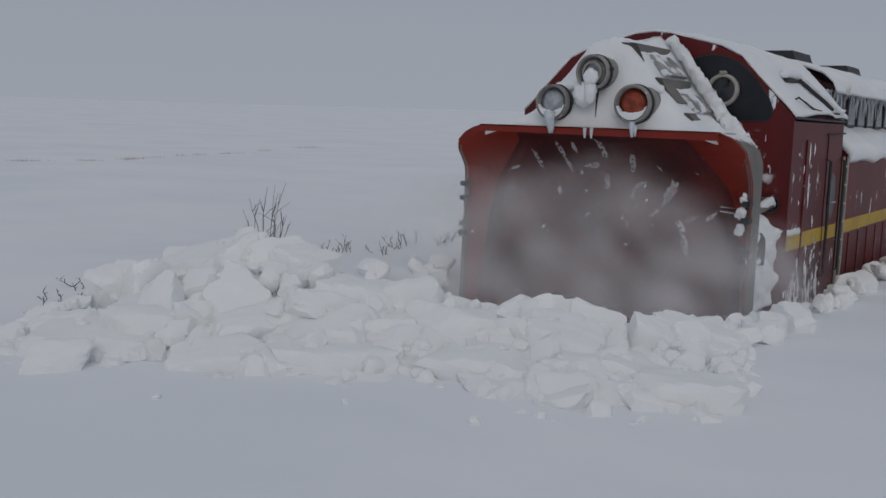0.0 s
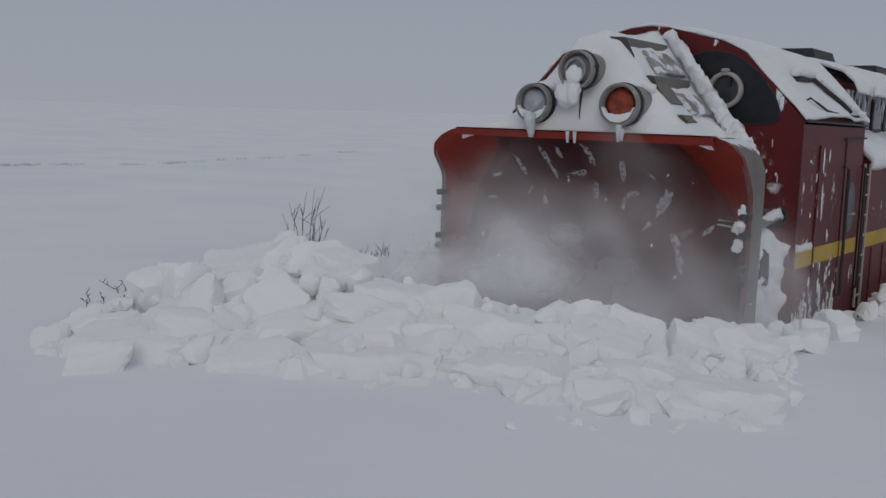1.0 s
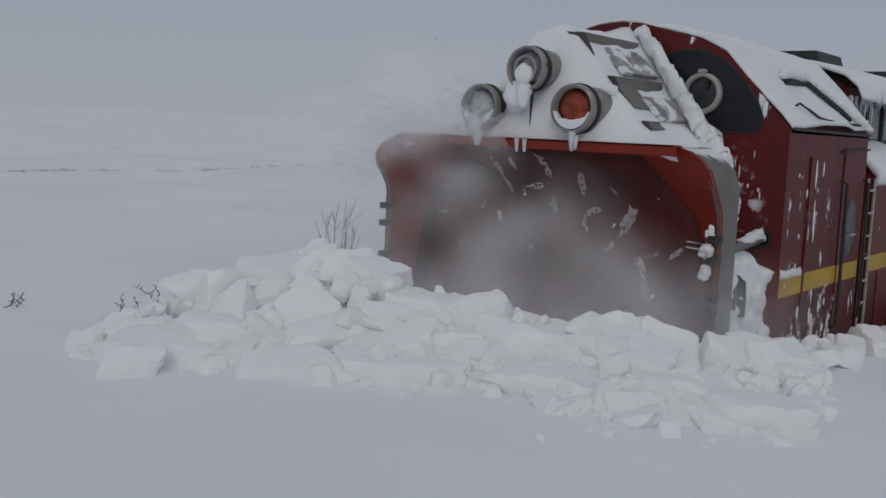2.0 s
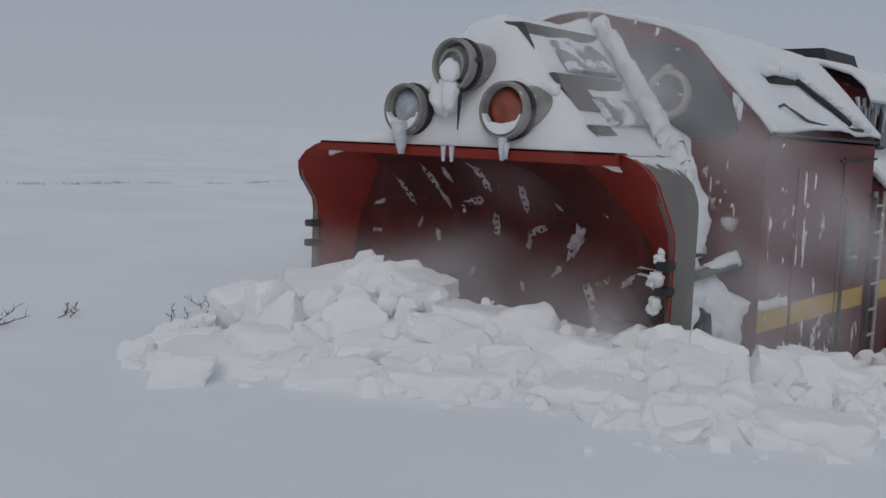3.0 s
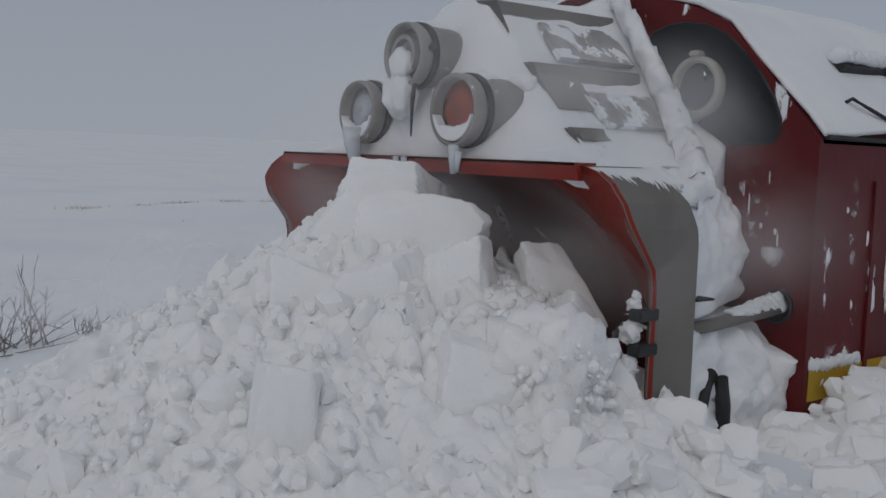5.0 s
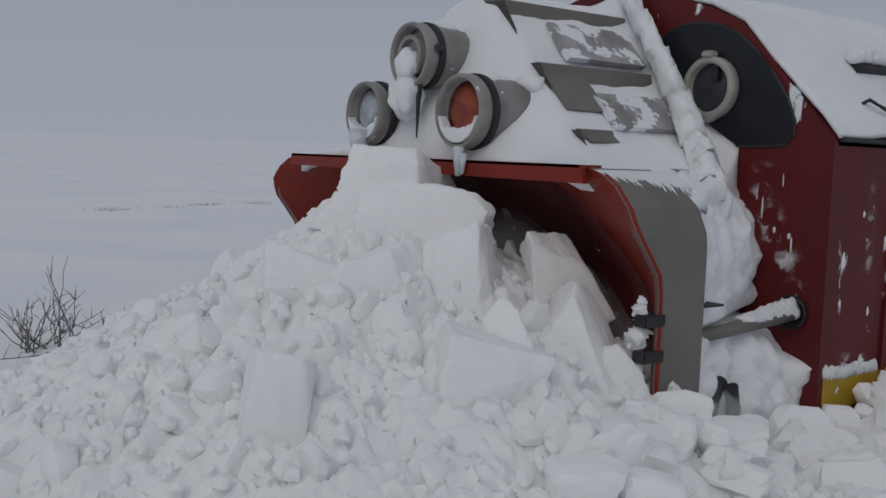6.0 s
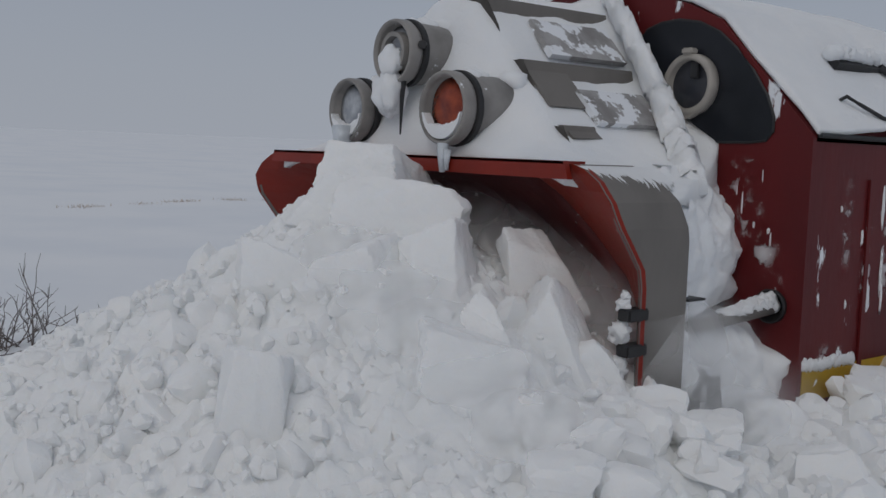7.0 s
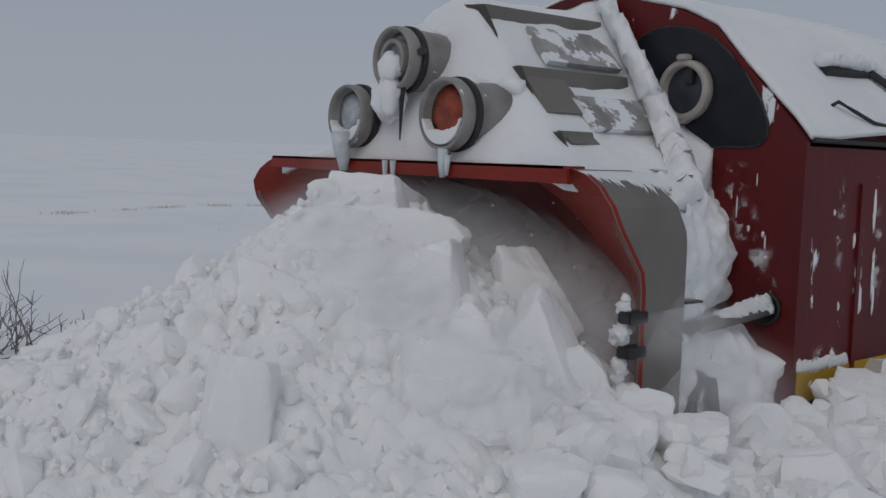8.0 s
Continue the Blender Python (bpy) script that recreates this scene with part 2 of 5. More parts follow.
def plough_wagon():
    w = new("plough_wagon")
    tagged(w, "dark red rail snowplough wagon crusted with snow, yellow side stripe", "snowplough")

    # blade and wings
    rows = []
    for z in LEVELS:
        xi = interp(z, INNER_X)
        rows.append([Vector((xi * k / 8, blade_y(xi * k / 8, z), z)) for k in range(-8, 9)])
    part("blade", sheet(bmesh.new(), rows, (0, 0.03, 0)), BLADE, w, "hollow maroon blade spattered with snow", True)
    for s in (-1, 1):
        rows = [[Vector((s * interp(z, INNER_X), interp(z, INNER_Y), z)).lerp(Vector((s * interp(z, EDGE_X), interp(z, EDGE_Y), z)), q / 4) for q in range(5)] for z in LEVELS]
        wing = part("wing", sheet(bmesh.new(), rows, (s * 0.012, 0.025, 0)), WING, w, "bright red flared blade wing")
        rows = [[Vector((s * (interp(z, EDGE_X) + 0.004), interp(z, EDGE_Y) * (1 - q / 6) + (0.47 - (0.10 * max(0, (z - 2.0) / 0.29)) ** 1.0 * (1 if z > 2.0 else 0)) * q / 6, z)) for q in range(7)] for z in LEVELS]
        cheek = part("cheek_plate", sheet(bmesh.new(), rows, (-s * 0.03, 0.02, -0.01)), GREY, w, "flat grey side plate of the plough")
        for z in (1.67, 1.52, 1.25, 1.15):
            part("hinge_lug", boxed(s * 1.5 - 0.035, s * 1.5 + 0.035, interp(z, EDGE_Y) - 0.075, interp(z, EDGE_Y) + 0.05, z - 0.026, z + 0.026, bevel=0.006), STEEL, cheek)
    # patches of snow stuck on the blade, fanned out from its foot, pitted where they thaw
    rng = random.Random(14)
    for x, z, a, h in ((-0.78, 1.95, -18, 0.11), (-0.51, 2.07, -12, 0.10), (-0.47, 1.92, -14, 0.08), (-0.35, 2.10, -8, 0.07), (-0.21, 1.92, 80, 0.10), (-0.04, 2.09, -3, 0.11), (-0.08, 1.76, 0, 0.10), (0.24, 1.96, 16, 0.12), (0.27, 1.74, 70, 0.11), (0.20, 1.66, 10, 0.07), (0.61, 1.70, 34, 0.17), (0.45, 1.49, 38, 0.08),
                       (0.74, 1.36, -24, 0.13), (0.79, 1.20, -20, 0.12), (0.85, 1.46, 60, 0.09), (-0.60, 1.64, -10, 0.06), (-1.12, 1.64, 84, 0.07), (1.06, 1.50, 50, 0.08), (-0.95, 1.38, 60, 0.05), (-0.3, 1.4, 20, 0.05), (0.15, 1.35, -30, 0.05), (-0.75, 1.72, 30, 0.05), (0.52, 1.93, -40, 0.04), (-1.05, 1.86, 75, 0.06)):
        bm = bmesh.new()
        m = pose(x, blade_y(x, z) - 0.004, z, 0, a, 0)
        h *= 0.85
        wide = h * rng.uniform(0.28, 0.42)
        ring = []
        for k in range(28):
            t = k * math.tau / 28
            f = 0.85 + 0.75 * noise.fractal(Vector((math.cos(t) * 2.3, math.sin(t) * 2.3, x * 9 + z)), 0.8, 2.1, 3)
            ring.append((wide * f * math.cos(t), h * f * math.sin(t)))
        prism(bm, ring, -0.004, 0.006)
        for v in bm.verts:
            v.co = m @ v.co
            v.co.y += blade_y(v.co.x, v.co.z) - blade_y(x, z)
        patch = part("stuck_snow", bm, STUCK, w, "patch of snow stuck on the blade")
        for k in range(3 if h > 0.075 else 0):
            q = m @ Vector((rng.uniform(-0.4, 0.4) * wide, 0, (k - 1) * 0.5 * h))
            part("thaw_pit", lathe(bmesh.new(), [(0.014, -0.002), (0.011, 0.004)], pose(q.x, blade_y(q.x, q.z) - 0.009, q.z, 90), 10), BLADE, patch)
    # lip along the top of the blade: an angle bar with a turned-down front
    bm = prism(bmesh.new(), [(-1.265, 2.235), (1.265, 2.225), (1.235, 2.303), (-1.235, 2.303)], -0.035, -0.005)
    box(bm, -1.235, 1.235, -0.035, 0.10, 2.290, 2.302)
    part("lip", bm, WING, w, "straight red lip bar along the blade's top")

    # hood behind the lip, with its steps
    part("hood", prism(bmesh.new(), [(x, z - 0.05) for x, z in HOOD if abs(x) < 1.0] + [(0.75, 1.2), (-0.75, 1.2)], 0.75, 1.38), GREY, w, "grey peaked hood between blade and front wall")
    for i, (x, z, y0, y1) in enumerate(((0.24, 3.13, 0.37, 1.27), (0.50, 2.80, 0.40, 1.22), (0.80, 2.47, 0.40, 0.62))):
        rows = [[Vector((x - 0.20, y, z + 0.015)), Vector((x, y, z)), Vector((x + 0.02, y, z - (0.095 if i < 2 else 0.05)))] for y in np.linspace(y0, y1, 8)]
        tread = part("step", sheet(bmesh.new(), rows, (-0.006, 0, -0.022)), GREY, w, "grey step ledge on the hood")
        bm = bmesh.new()
        v = [bm.verts.new(q) for q in ((x + 0.03, y0 - 0.03, z - 0.01), (x - 0.17, y0 - 0.03, z + 0.01), (x - 0.12, y0 - 0.02, z - 0.12), (x + 0.04, y0 - 0.01, z - 0.28), (x + 0.13, y0 + 0.01, z - 0.32), (x + 0.10, y0, z - 0.16))]
        bm.faces.new(v)
        bmesh.ops.solidify(bm, geom=bm.faces[:], thickness=0.02)
        part("bracket", bm, GREY, tread)
    part("hood_front", prism(bmesh.new(), [(x, z - 0.05) for x, z in HOOD if abs(x) < 1.0], 0.44, 0.75), GREY, w)
    # riser plates that show between the snow
    for x0, z0, x1, z1, y0, y1 in ((0.47, 2.745, 0.66, 2.555, 0.41, 0.70), (0.775, 2.435, 0.82, 2.40, 0.42, 0.62), (0.79, 2.36, 0.83, 2.335, 0.46, 0.66)):
        bm = sheet(bmesh.new(), [[Vector((x0 + 0.035, y, z0 + 0.01)), Vector((x1 + 0.035, y - 0.0, z1 + 0.012))] for y in np.linspace(y0, y1, 4)], (-0.03, 0, -0.02))
        part("riser_plate", bm, GREY, w)
    for x0, z0, x1, z1, y0, y1 in ((0.27, 3.03, 0.45, 2.835, 0.62, 1.2), (0.60, 2.655, 0.77, 2.485, 0.66, 1.16)):
        bm = sheet(bmesh.new(), [[Vector((x0 + 0.032, y, z0 + 0.008)), Vector((x1 + 0.032, y, z1 + 0.010))] for y in np.linspace(y0, y1, 4)], (-0.03, 0, -0.02))
        part("riser_plate", bm, FROSTED, w, "frost-covered grey plate between the steps")

    # snow on the hood: front slope and flanks
    def hood_z(x):
        return interp(x, HOOD)
    rows = []
    xs = np.linspace(-1.44, 1.44, 97)
    ys = [0.02, 0.05, 0.10, 0.16, 0.22, 0.28, 0.33, 0.37, 0.41, 0.46] + list(np.linspace(0.52, 1.38, 26))
    for y in ys:
        row = []
        for x in xs:
            x = float(x)
            top = hood_z(x)
            k = min(1.0, max(0.0, (y - 0.02) / 0.33))
            k = k ** 0.8
            z = 2.30 + (top - 2.30) * k if top > 2.30 else top + (2.30 - top) * 0 + 0
            n1 = noise.fractal(Vector((x * 3.1, y * 3.1, 5.0)), 1.0, 2.0, 5)
            z += 0.022 * n1 + (0.035 if x < 0.12 else -0.012 * min(1, (x - 0.12) * 20)) * k
            if abs(x) > 1.26:
                z = min(z, interp(-(abs(x)), [(-1.46, 2.14), (-1.40, 2.235), (-1.33, 2.28), (-1.26, 2.315)]) + 0.015 * n1)
            # snow gathered against the front wall
            z += 0.10 * max(0, (y - 1.12) / 0.26) ** 2
            wide = 1.44 if y < 0.52 else 1.44 - 0.46 * (y - 0.52) / 0.86
            row.append(Vector((max(-wide, min(wide, x)), max(float(y) + 0.02 * n1, 0.075 if abs(x) > 1.2 else 0.0), z + 0.012 - 0.5 * max(0, abs(x) - wide))))
        rows.append(row)
    part("hood_snow", sheet(bmesh.new(), rows, (0, 0.0, -0.06)), SNOW, w, "wind-packed snow crust on the hood", True)
    # thick snow ridge where the hood meets the wall
    line = [Vector((0.22, 1.31, 3.26)), Vector((0.46, 1.26, 2.98)), Vector((0.70, 1.20, 2.69)), Vector((0.92, 1.10, 2.44)), Vector((1.08, 1.0, 2.29)), Vector((1.22, 0.85, 2.18))]
    pts = [line[min(4, int(k * 5 / 60))].lerp(line[min(4, int(k * 5 / 60)) + 1], k * 5 / 60 - min(4, int(k * 5 / 60))) for k in range(61)]
    bm = tube(bmesh.new(), pts, 0.052, 18, 0.085)
    for v in bm.verts:
        n1 = noise.fractal(v.co * 9.0, 0.7, 2.1, 6)
        v.co += Vector((0.035 * n1, -0.045 * n1, 0.05 * noise.fractal(v.co * 12.0 + Vector((9, 0, 0)), 0.7, 2.1, 6)))
    part("snow_ridge", bm, SNOW, w, "thick ridge of snow along the front wall", True)
    # snow packed between the cheek plate and the wall, above and below the push arm
    upper = [(1.60, 1.08), (1.68, 1.13), (1.78, 1.16), (1.88, 1.16), (1.98, 1.11), (2.08, 1.06), (2.18, 1.0), (2.28, 0.93), (2.40, 0.84)]
    lower = [(0.6, 1.45), (1.0, 1.45), (1.2, 1.45), (1.33, 1.42), (1.43, 1.34), (1.5, 1.24), (1.55, 1.10)]
    for seed, prof, label in ((1, upper, "snow packed behind the plough cheek"), (2, lower, "lumpy snow under the push arm")):
        rows = []
        for y in np.linspace(0.42, 1.39, 34):
            q = (float(y) - 0.42) / 0.97
            row = []
            for i in range(34):
                high = 2.20 + 0.20 * q if seed == 1 else prof[-1][0]
                z = prof[0][0] + (high - prof[0][0]) * i / 33
                edge = interp(z, prof)
                front = 1.46 - 0.25 * smooth((z - 2.08) / 0.22)
                n1 = noise.fractal(Vector((float(y) * 6.5, z * 6.5, 7.0 * seed)), 0.8, 2.1, 6)
                x = front + (edge - front) * q ** 1.3 + (0.05 if seed == 1 else 0.075) * n1
                dz = 0.02 * n1
                row.append(Vector((x, float(y), z + dz)))
            top = row[-1] if seed == 1 else row[-1]
            deep = 1.16 if y < 0.78 else 0.76
            row.append(Vector((deep, float(y), top.z + 0.02)))
            row.insert(0, Vector((deep, float(y), row[0].z)))
            rows.append(row)
        part("packed_snow", sheet(bmesh.new(), rows), SNOW, w, label, True)
    # ragged snow fringe hanging over the cheek's top edge
    rng = random.Random(8)
    grid = []
    for i in range(110):
        y = 0.0 + 0.47 * i / 109
        teeth = abs(noise.noise(Vector((i * 0.16, 3.0, 0)))) + 0.5 * abs(noise.noise(Vector((i * 0.43, 7.0, 0))))
        drop = 0.012 + 0.10 * y + (0.05 + 0.16 * y) * teeth
        grid.append([Vector((interp(2.285 - drop * k / 5, EDGE_X) + 0.016 - 0.002 * k + 0.004 * noise.noise(Vector((i * 0.3, k, 0))), y, 2.285 - drop * k / 5)) for k in range(6)])
    bm = sheet(bmesh.new(), grid, (-0.012, 0, 0))
    tagged(part("snow_fringe", bm, SNOW, w, "ragged snow fringe over the cheek", True), kind="stuff")
    # push arm into its socket, and the hose under it
    arm = part("push_arm", tube(bmesh.new(), [(1.40, 0.40, 1.545), (1.40, 0.8, 1.56), (1.37, 1.42, 1.60)], 0.030, 10, 0.036), GREY, w, "grey push arm of the plough", True)
    bm = bmesh.new()
    for i in range(7):
        lump(bm, (1.385 - 0.02 * i / 6, 0.98 + 0.06 * i, 1.60 + 0.02 * i / 6), (0.045, 0.07, 0.02 + 0.006 * i), 840 + i, 0.5, 3)
    part("arm_snow", bm, SNOW, arm, smooth=True)
    part("socket", lathe(bmesh.new(), [(0.085, -0.02), (0.088, 0.012), (0.078, 0.014), (0.070, -0.015)], pose(1.36, 1.37, 1.60, 90), 20), STEEL, w, smooth=True)
    part("hose", tube(bmesh.new(), [(1.46, 0.62, 1.12), (1.47, 0.64, 1.27), (1.47, 0.70, 1.34), (1.47, 0.77, 1.31), (1.47, 0.80, 1.18), (1.46, 0.82, 1.05)], 0.035, 10), STEEL, w, "black rubber brake hose", True)
    bm = bmesh.new()
    for i, (x, y, z, r) in enumerate(((1.47, 0.12, 1.71, 0.03), (1.46, 0.12, 1.60, 0.04), (1.45, 0.13, 1.57, 0.04), (1.46, 0.12, 1.46, 0.036), (1.45, 0.13, 1.42, 0.04), (1.48, 0.12, 1.75, 0.02))):
        lump(bm, (x, y, z), (r, r * 0.9, r), 870 + i, 0.6, 3)
    tagged(part("lug_snow", bm, SNOW, w, "snow caught round the hinge lugs", True), kind="stuff")
    part("bolt", boxed(1.42, 1.53, 0.48, 0.60, 1.705, 1.715), STEEL, w)

    # body
    part("front_wall", prism(bmesh.new(), ARCH + [(1.52, 0.25), (-1.52, 0.25)], 1.386, 1.43), RED, w, "arched dark red front wall")
    for s in (-1, 1):
        part("side_wall", boxed(min(s * 1.48, s * 1.52), max(s * 1.48, s * 1.52), 1.43, 3.52, 0.25, 2.47), RED, w, "dark red side wall with snow streaks")
    part("back_wall", prism(bmesh.new(), ARCH + [(1.52, 0.25), (-1.52, 0.25)], 3.52, 3.56), RED, w)
    part("edge_strip", boxed(1.505, 1.531, 1.380, 1.41, 0.25, 2.45), RED, w)
    rows = [[Vector((x, y, z + 0.004)) for x, z in ARCH] for y in np.linspace(1.43, 3.54, 6)]
    part("roof", sheet(bmesh.new(), rows, (0, 0, -0.04)), RED, w)
    fine = [(float(np.interp(i / 60, [k / (len(ARCH) - 1) for k in range(len(ARCH))], [a[0] for a in ARCH])), float(np.interp(i / 60, [k / (len(ARCH) - 1) for k in range(len(ARCH))], [a[1] for a in ARCH]))) for i in range(61)]
    rows = []
    for y in np.linspace(1.405, 3.58, 50):
        row = []
        for x, z in fine:
            n1 = noise.fractal(Vector((x * 2.2, float(y) * 2.2, 11.0)), 1.0, 2.0, 4)
            t = 0.03 + 0.02 * n1 + 0.035 * min(1, (y - 1.4) / 0.8)
            row.append(Vector((x * (1 + 0.4 * t), float(y) + 0.012 * n1, z + t)))
        rows.append(row)
    part("roof_snow", sheet(bmesh.new(), rows, (0, 0, -0.03)), SNOW, w, "smooth layer of snow on the curved roof", True)
    # eave bead and rail bars on the roof's slope
    part("eave_bead", tube(bmesh.new(), [(1.535, 1.43, 2.465), (1.535, 2.4, 2.463), (1.535, 3.54, 2.46)], 0.014, 8), STEEL, w)

    def on_slope(q, y, lift=0.05):
        a, c = Vector((0.945, 0, 3.07)), Vector((1.52, 0, 2.47))
        p = a.lerp(c, q)
        return Vector((p.x + 0.72 * lift, y, p.z + 0.69 * lift))
    part("grab_rail", tube(bmesh.new(), [on_slope(0.74, 1.80, 0.03), on_slope(0.75, 1.82, 0.085), on_slope(0.84, 1.90, 0.09), on_slope(0.925, 2.02, 0.085), on_slope(0.95, 2.25, 0.08), on_slope(0.96, 2.9, 0.075), on_slope(0.96, 3.3, 0.075), on_slope(0.96, 3.32, 0.02)], 0.011, 8), STEEL, w, "thin grab rail along the eave", True)
    hatch = part("roof_hatch", sheet(bmesh.new(), [[on_slope(q, y, 0.10) for q in np.linspace(0.36, 0.44, 3)] for y in np.linspace(2.02, 2.5, 4)], (-0.05, 0, -0.06)), STEEL, w, "dark raised hatch rim half buried in snow")
    bm = bmesh.new()
    for i in range(9):
        lump(bm, on_slope(0.355, 2.03 + i * 0.055, 0.11), (0.06, 0.06, 0.045), 80 + i, 0.4, 2)
    tagged(part("hatch_snow", bm, SNOW, hatch, smooth=True), kind="stuff")
    bm = tube(bmesh.new(), [on_slope(0.42, 2.46, 0.10), on_slope(0.62, 2.62, 0.10), on_slope(0.80, 2.78, 0.10), on_slope(0.90, 2.92, 0.08)], 0.022, 8)
    tube(bm, [on_slope(0.45, 2.62, 0.08), on_slope(0.66, 2.78, 0.09), on_slope(0.86, 2.98, 0.07)], 0.014, 8)
    part("roof_bar", bm, STEEL, hatch)
    bm = bmesh.new()
    for i in range(22):
        q = i / 21
        lump(bm, on_slope(0.36 + 0.58 * q, 2.56 + 0.62 * q, 0.085), (0.055, 0.07, 0.04), 100 + i, 0.4, 2)
    tagged(part("bar_snow", bm, SNOW, hatch, smooth=True), kind="stuff")

    # dark glazed panel with its clear-view porthole
    pane = [(0.40, 2.98), (0.46, 3.045), (0.56, 3.075), (0.68, 3.083), (0.82, 3.06), (0.95, 3.0), (1.06, 2.91), (1.17, 2.79), (1.26, 2.66), (1.305, 2.55), (1.305, 2.48), (1.265, 2.435), (1.18, 2.425), (0.6, 2.42), (0.40, 2.5)]
    panel = part("window_panel", prism(bmesh.new(), pane, 1.376, 1.384), DARK, w, "black glazed window panel")
    ring = [(x * 1.0 + (x - 0.85) * 0.03, z + (z - 2.75) * 0.03) for x, z in pane]
    bm = tube(bmesh.new(), [(x, 1.381, z) for x, z in pane + pane[:1]], 0.008, 6)
    part("rubber_seal", bm, STEEL, panel)
    port = part("porthole", lathe(bmesh.new(), [(0.135, -0.02), (0.128, 0.045), (0.137, 0.058), (0.156, 0.058), (0.166, 0.045), (0.166, -0.02)], pose(0.80, 1.372, 2.727, 90), 40), RIM, panel, "pale round clear-view window rim", True)
    part("glass", lathe(bmesh.new(), [(0.136, 0.0), (0.0, 0.004)], pose(0.80, 1.372, 2.727, 90), 32), GLASS, panel)
    bm = prism(bmesh.new(), [(0.71, 2.60), (0.89, 2.60), (0.83, 2.555), (0.80, 2.543), (0.77, 2.555)], 1.322, 1.372)
    part("rim_foot", bm, RIM, panel)
    part("wiper_motor", boxed(0.765, 0.835, 1.30, 1.36, 2.885, 2.92, bevel=0.008), RIM, panel)
    part("latch", boxed(0.795, 0.85, 1.346, 1.364, 2.76, 2.85, bevel=0.005), STEEL, panel)

    # side: stripe, door, handrails, louvre, ladder
    part("stripe", boxed(1.522, 1.526, 1.432, 3.52, 1.125, 1.285), YELLOW, w, "yellow stripe along the side")
    part("stripe", boxed(-1.526, -1.522, 1.432, 3.52, 1.125, 1.285), YELLOW, w)
    door = part("door", boxed(1.521, 1.530, 2.86, 3.46, 0.45, 2.33, bevel=0.003), RED, w, "dark red side door")
    part("door_stripe", boxed(1.531, 1.534, 2.87, 3.45, 1.128, 1.282), YELLOW, door)
    bm = bmesh.new()
    lathe(bm, [(0.17, 0), (0.18, 0.012), (0.15, 0.02), (0.0, 0.018)], pose(1.524, 3.14, 1.62, 0, 90, 0) @ Matrix.Diagonal((1.45, 1, 1, 1)), 24)
    part("door_window", bm, DARK, door, "oval dark door window")
    part("door_handle", tube(bmesh.new(), [(1.53, 3.05, 1.55), (1.57, 3.05, 1.55), (1.57, 3.2, 1.55)], 0.012, 8), RIM, door)
    for y in (2.83, 3.50):
        part("handrail", tube(bmesh.new(), [(1.52, y, 2.04), (1.575, y, 2.02), (1.58, y, 1.5), (1.58, y, 0.75), (1.52, y, 0.72)], 0.016, 8), STEEL, w)
    part("gutter", tube(bmesh.new(), [(1.54, 2.75, 2.30), (1.545, 3.54, 2.33)], 0.01, 6), STEEL, w)
    part("drip_strip", boxed(1.522, 1.535, 1.95, 1.985, 0.9, 2.25), RED, w)
    # snow clinging to the side wall
    bm = bmesh.new()
    rng = random.Random(5)
    for i in range(110):
        y = rng.uniform(1.47, 3.3)
        z = 0.35 + abs(rng.gauss(0, 0.35))
        if 1.0 < z < 1.3 and rng.random() < 0.7:
            z = 0.75
        lump(bm, (1.522, y, z), (0.005, rng.uniform(0.006, 0.04), rng.uniform(0.015, 0.09)), 200 + i, 0.5, 2)
    for i in range(16):
        lump(bm, (1.522, 1.45 + i * 0.03, 1.30 + 0.02 * rng.random()), (0.014, 0.035, 0.035), 260 + i, 0.5, 2)
    for i, (y, z, h) in enumerate(((2.12, 2.1, 0.14), (2.14, 1.75, 0.16), (2.16, 1.62, 0.12), (1.92, 1.95, 0.05), (2.4, 1.4, 0.05), (2.42, 1.36, 0.06), (2.3, 2.15, 0.08), (1.7, 2.1, 0.02), (1.8, 1.6, 0.03))):
        lump(bm, (1.522, y, z), (0.007, 0.006 + 0.035 * h, h * 0.85), 290 + i, 0.5, 2)
    tagged(part("clinging_snow", bm, SNOW, w, "snow frozen on to the side wall", True), kind="stuff")
    bm = bmesh.new()
    for i in range(9):
        q = rng.random()
        lump(bm, (1.08 + 0.22 * rng.random() + 0.12 * q, 1.386, 2.25 - 0.45 * q + 0.08 * rng.random()), (rng.uniform(0.003, 0.010), 0.003, rng.uniform(0.01, 0.06)), 300 + i, 0.5, 2)
    tagged(part("clinging_snow", bm, SNOW, w, smooth=True), kind="stuff")

    # headlamps: two below, one above
    for name, (x, z, r), lens in (("headlamp", (-0.42, 2.535, 0.165), LENS), ("headlamp", (0.418, 2.535, 0.172), AMBER), ("headlamp", (-0.005, 2.825, 0.16), LENS)):
        up = z > 2.7
        y0 = -0.02
        m = pose(x, y0, z, 90)
        lamp = part(name, lathe(bmesh.new(), [(r * 0.97, -0.50), (r, -0.10), (r * 0.98, -0.045)], m, 36), LAMP, w, "round grey headlamp housing, iced over", True)
        part("bezel", lathe(bmesh.new(), [(r * 1.02, -0.04), (r * 1.05, -0.03), (r * 1.05, 0.02), (r * 1.02, 0.034), (r * 0.95, 0.034), (r * 0.89, 0.012), (r * 0.86, -0.03)], m, 36), LAMP, lamp, smooth=True)
        part("clamp_ring", lathe(bmesh.new(), [(r * 1.03, -0.085), (r * 1.09, -0.08), (r * 1.09, -0.055), (r * 1.03, -0.05)], m, 36), STEEL, lamp)
        part("lens", lathe(bmesh.new(), [(r * 0.88, -0.028), (r * 0.5, -0.008), (0.0, -0.002)], m, 28), lens, lamp, "amber lens" if lens is AMBER else "clouded glass lens", True)
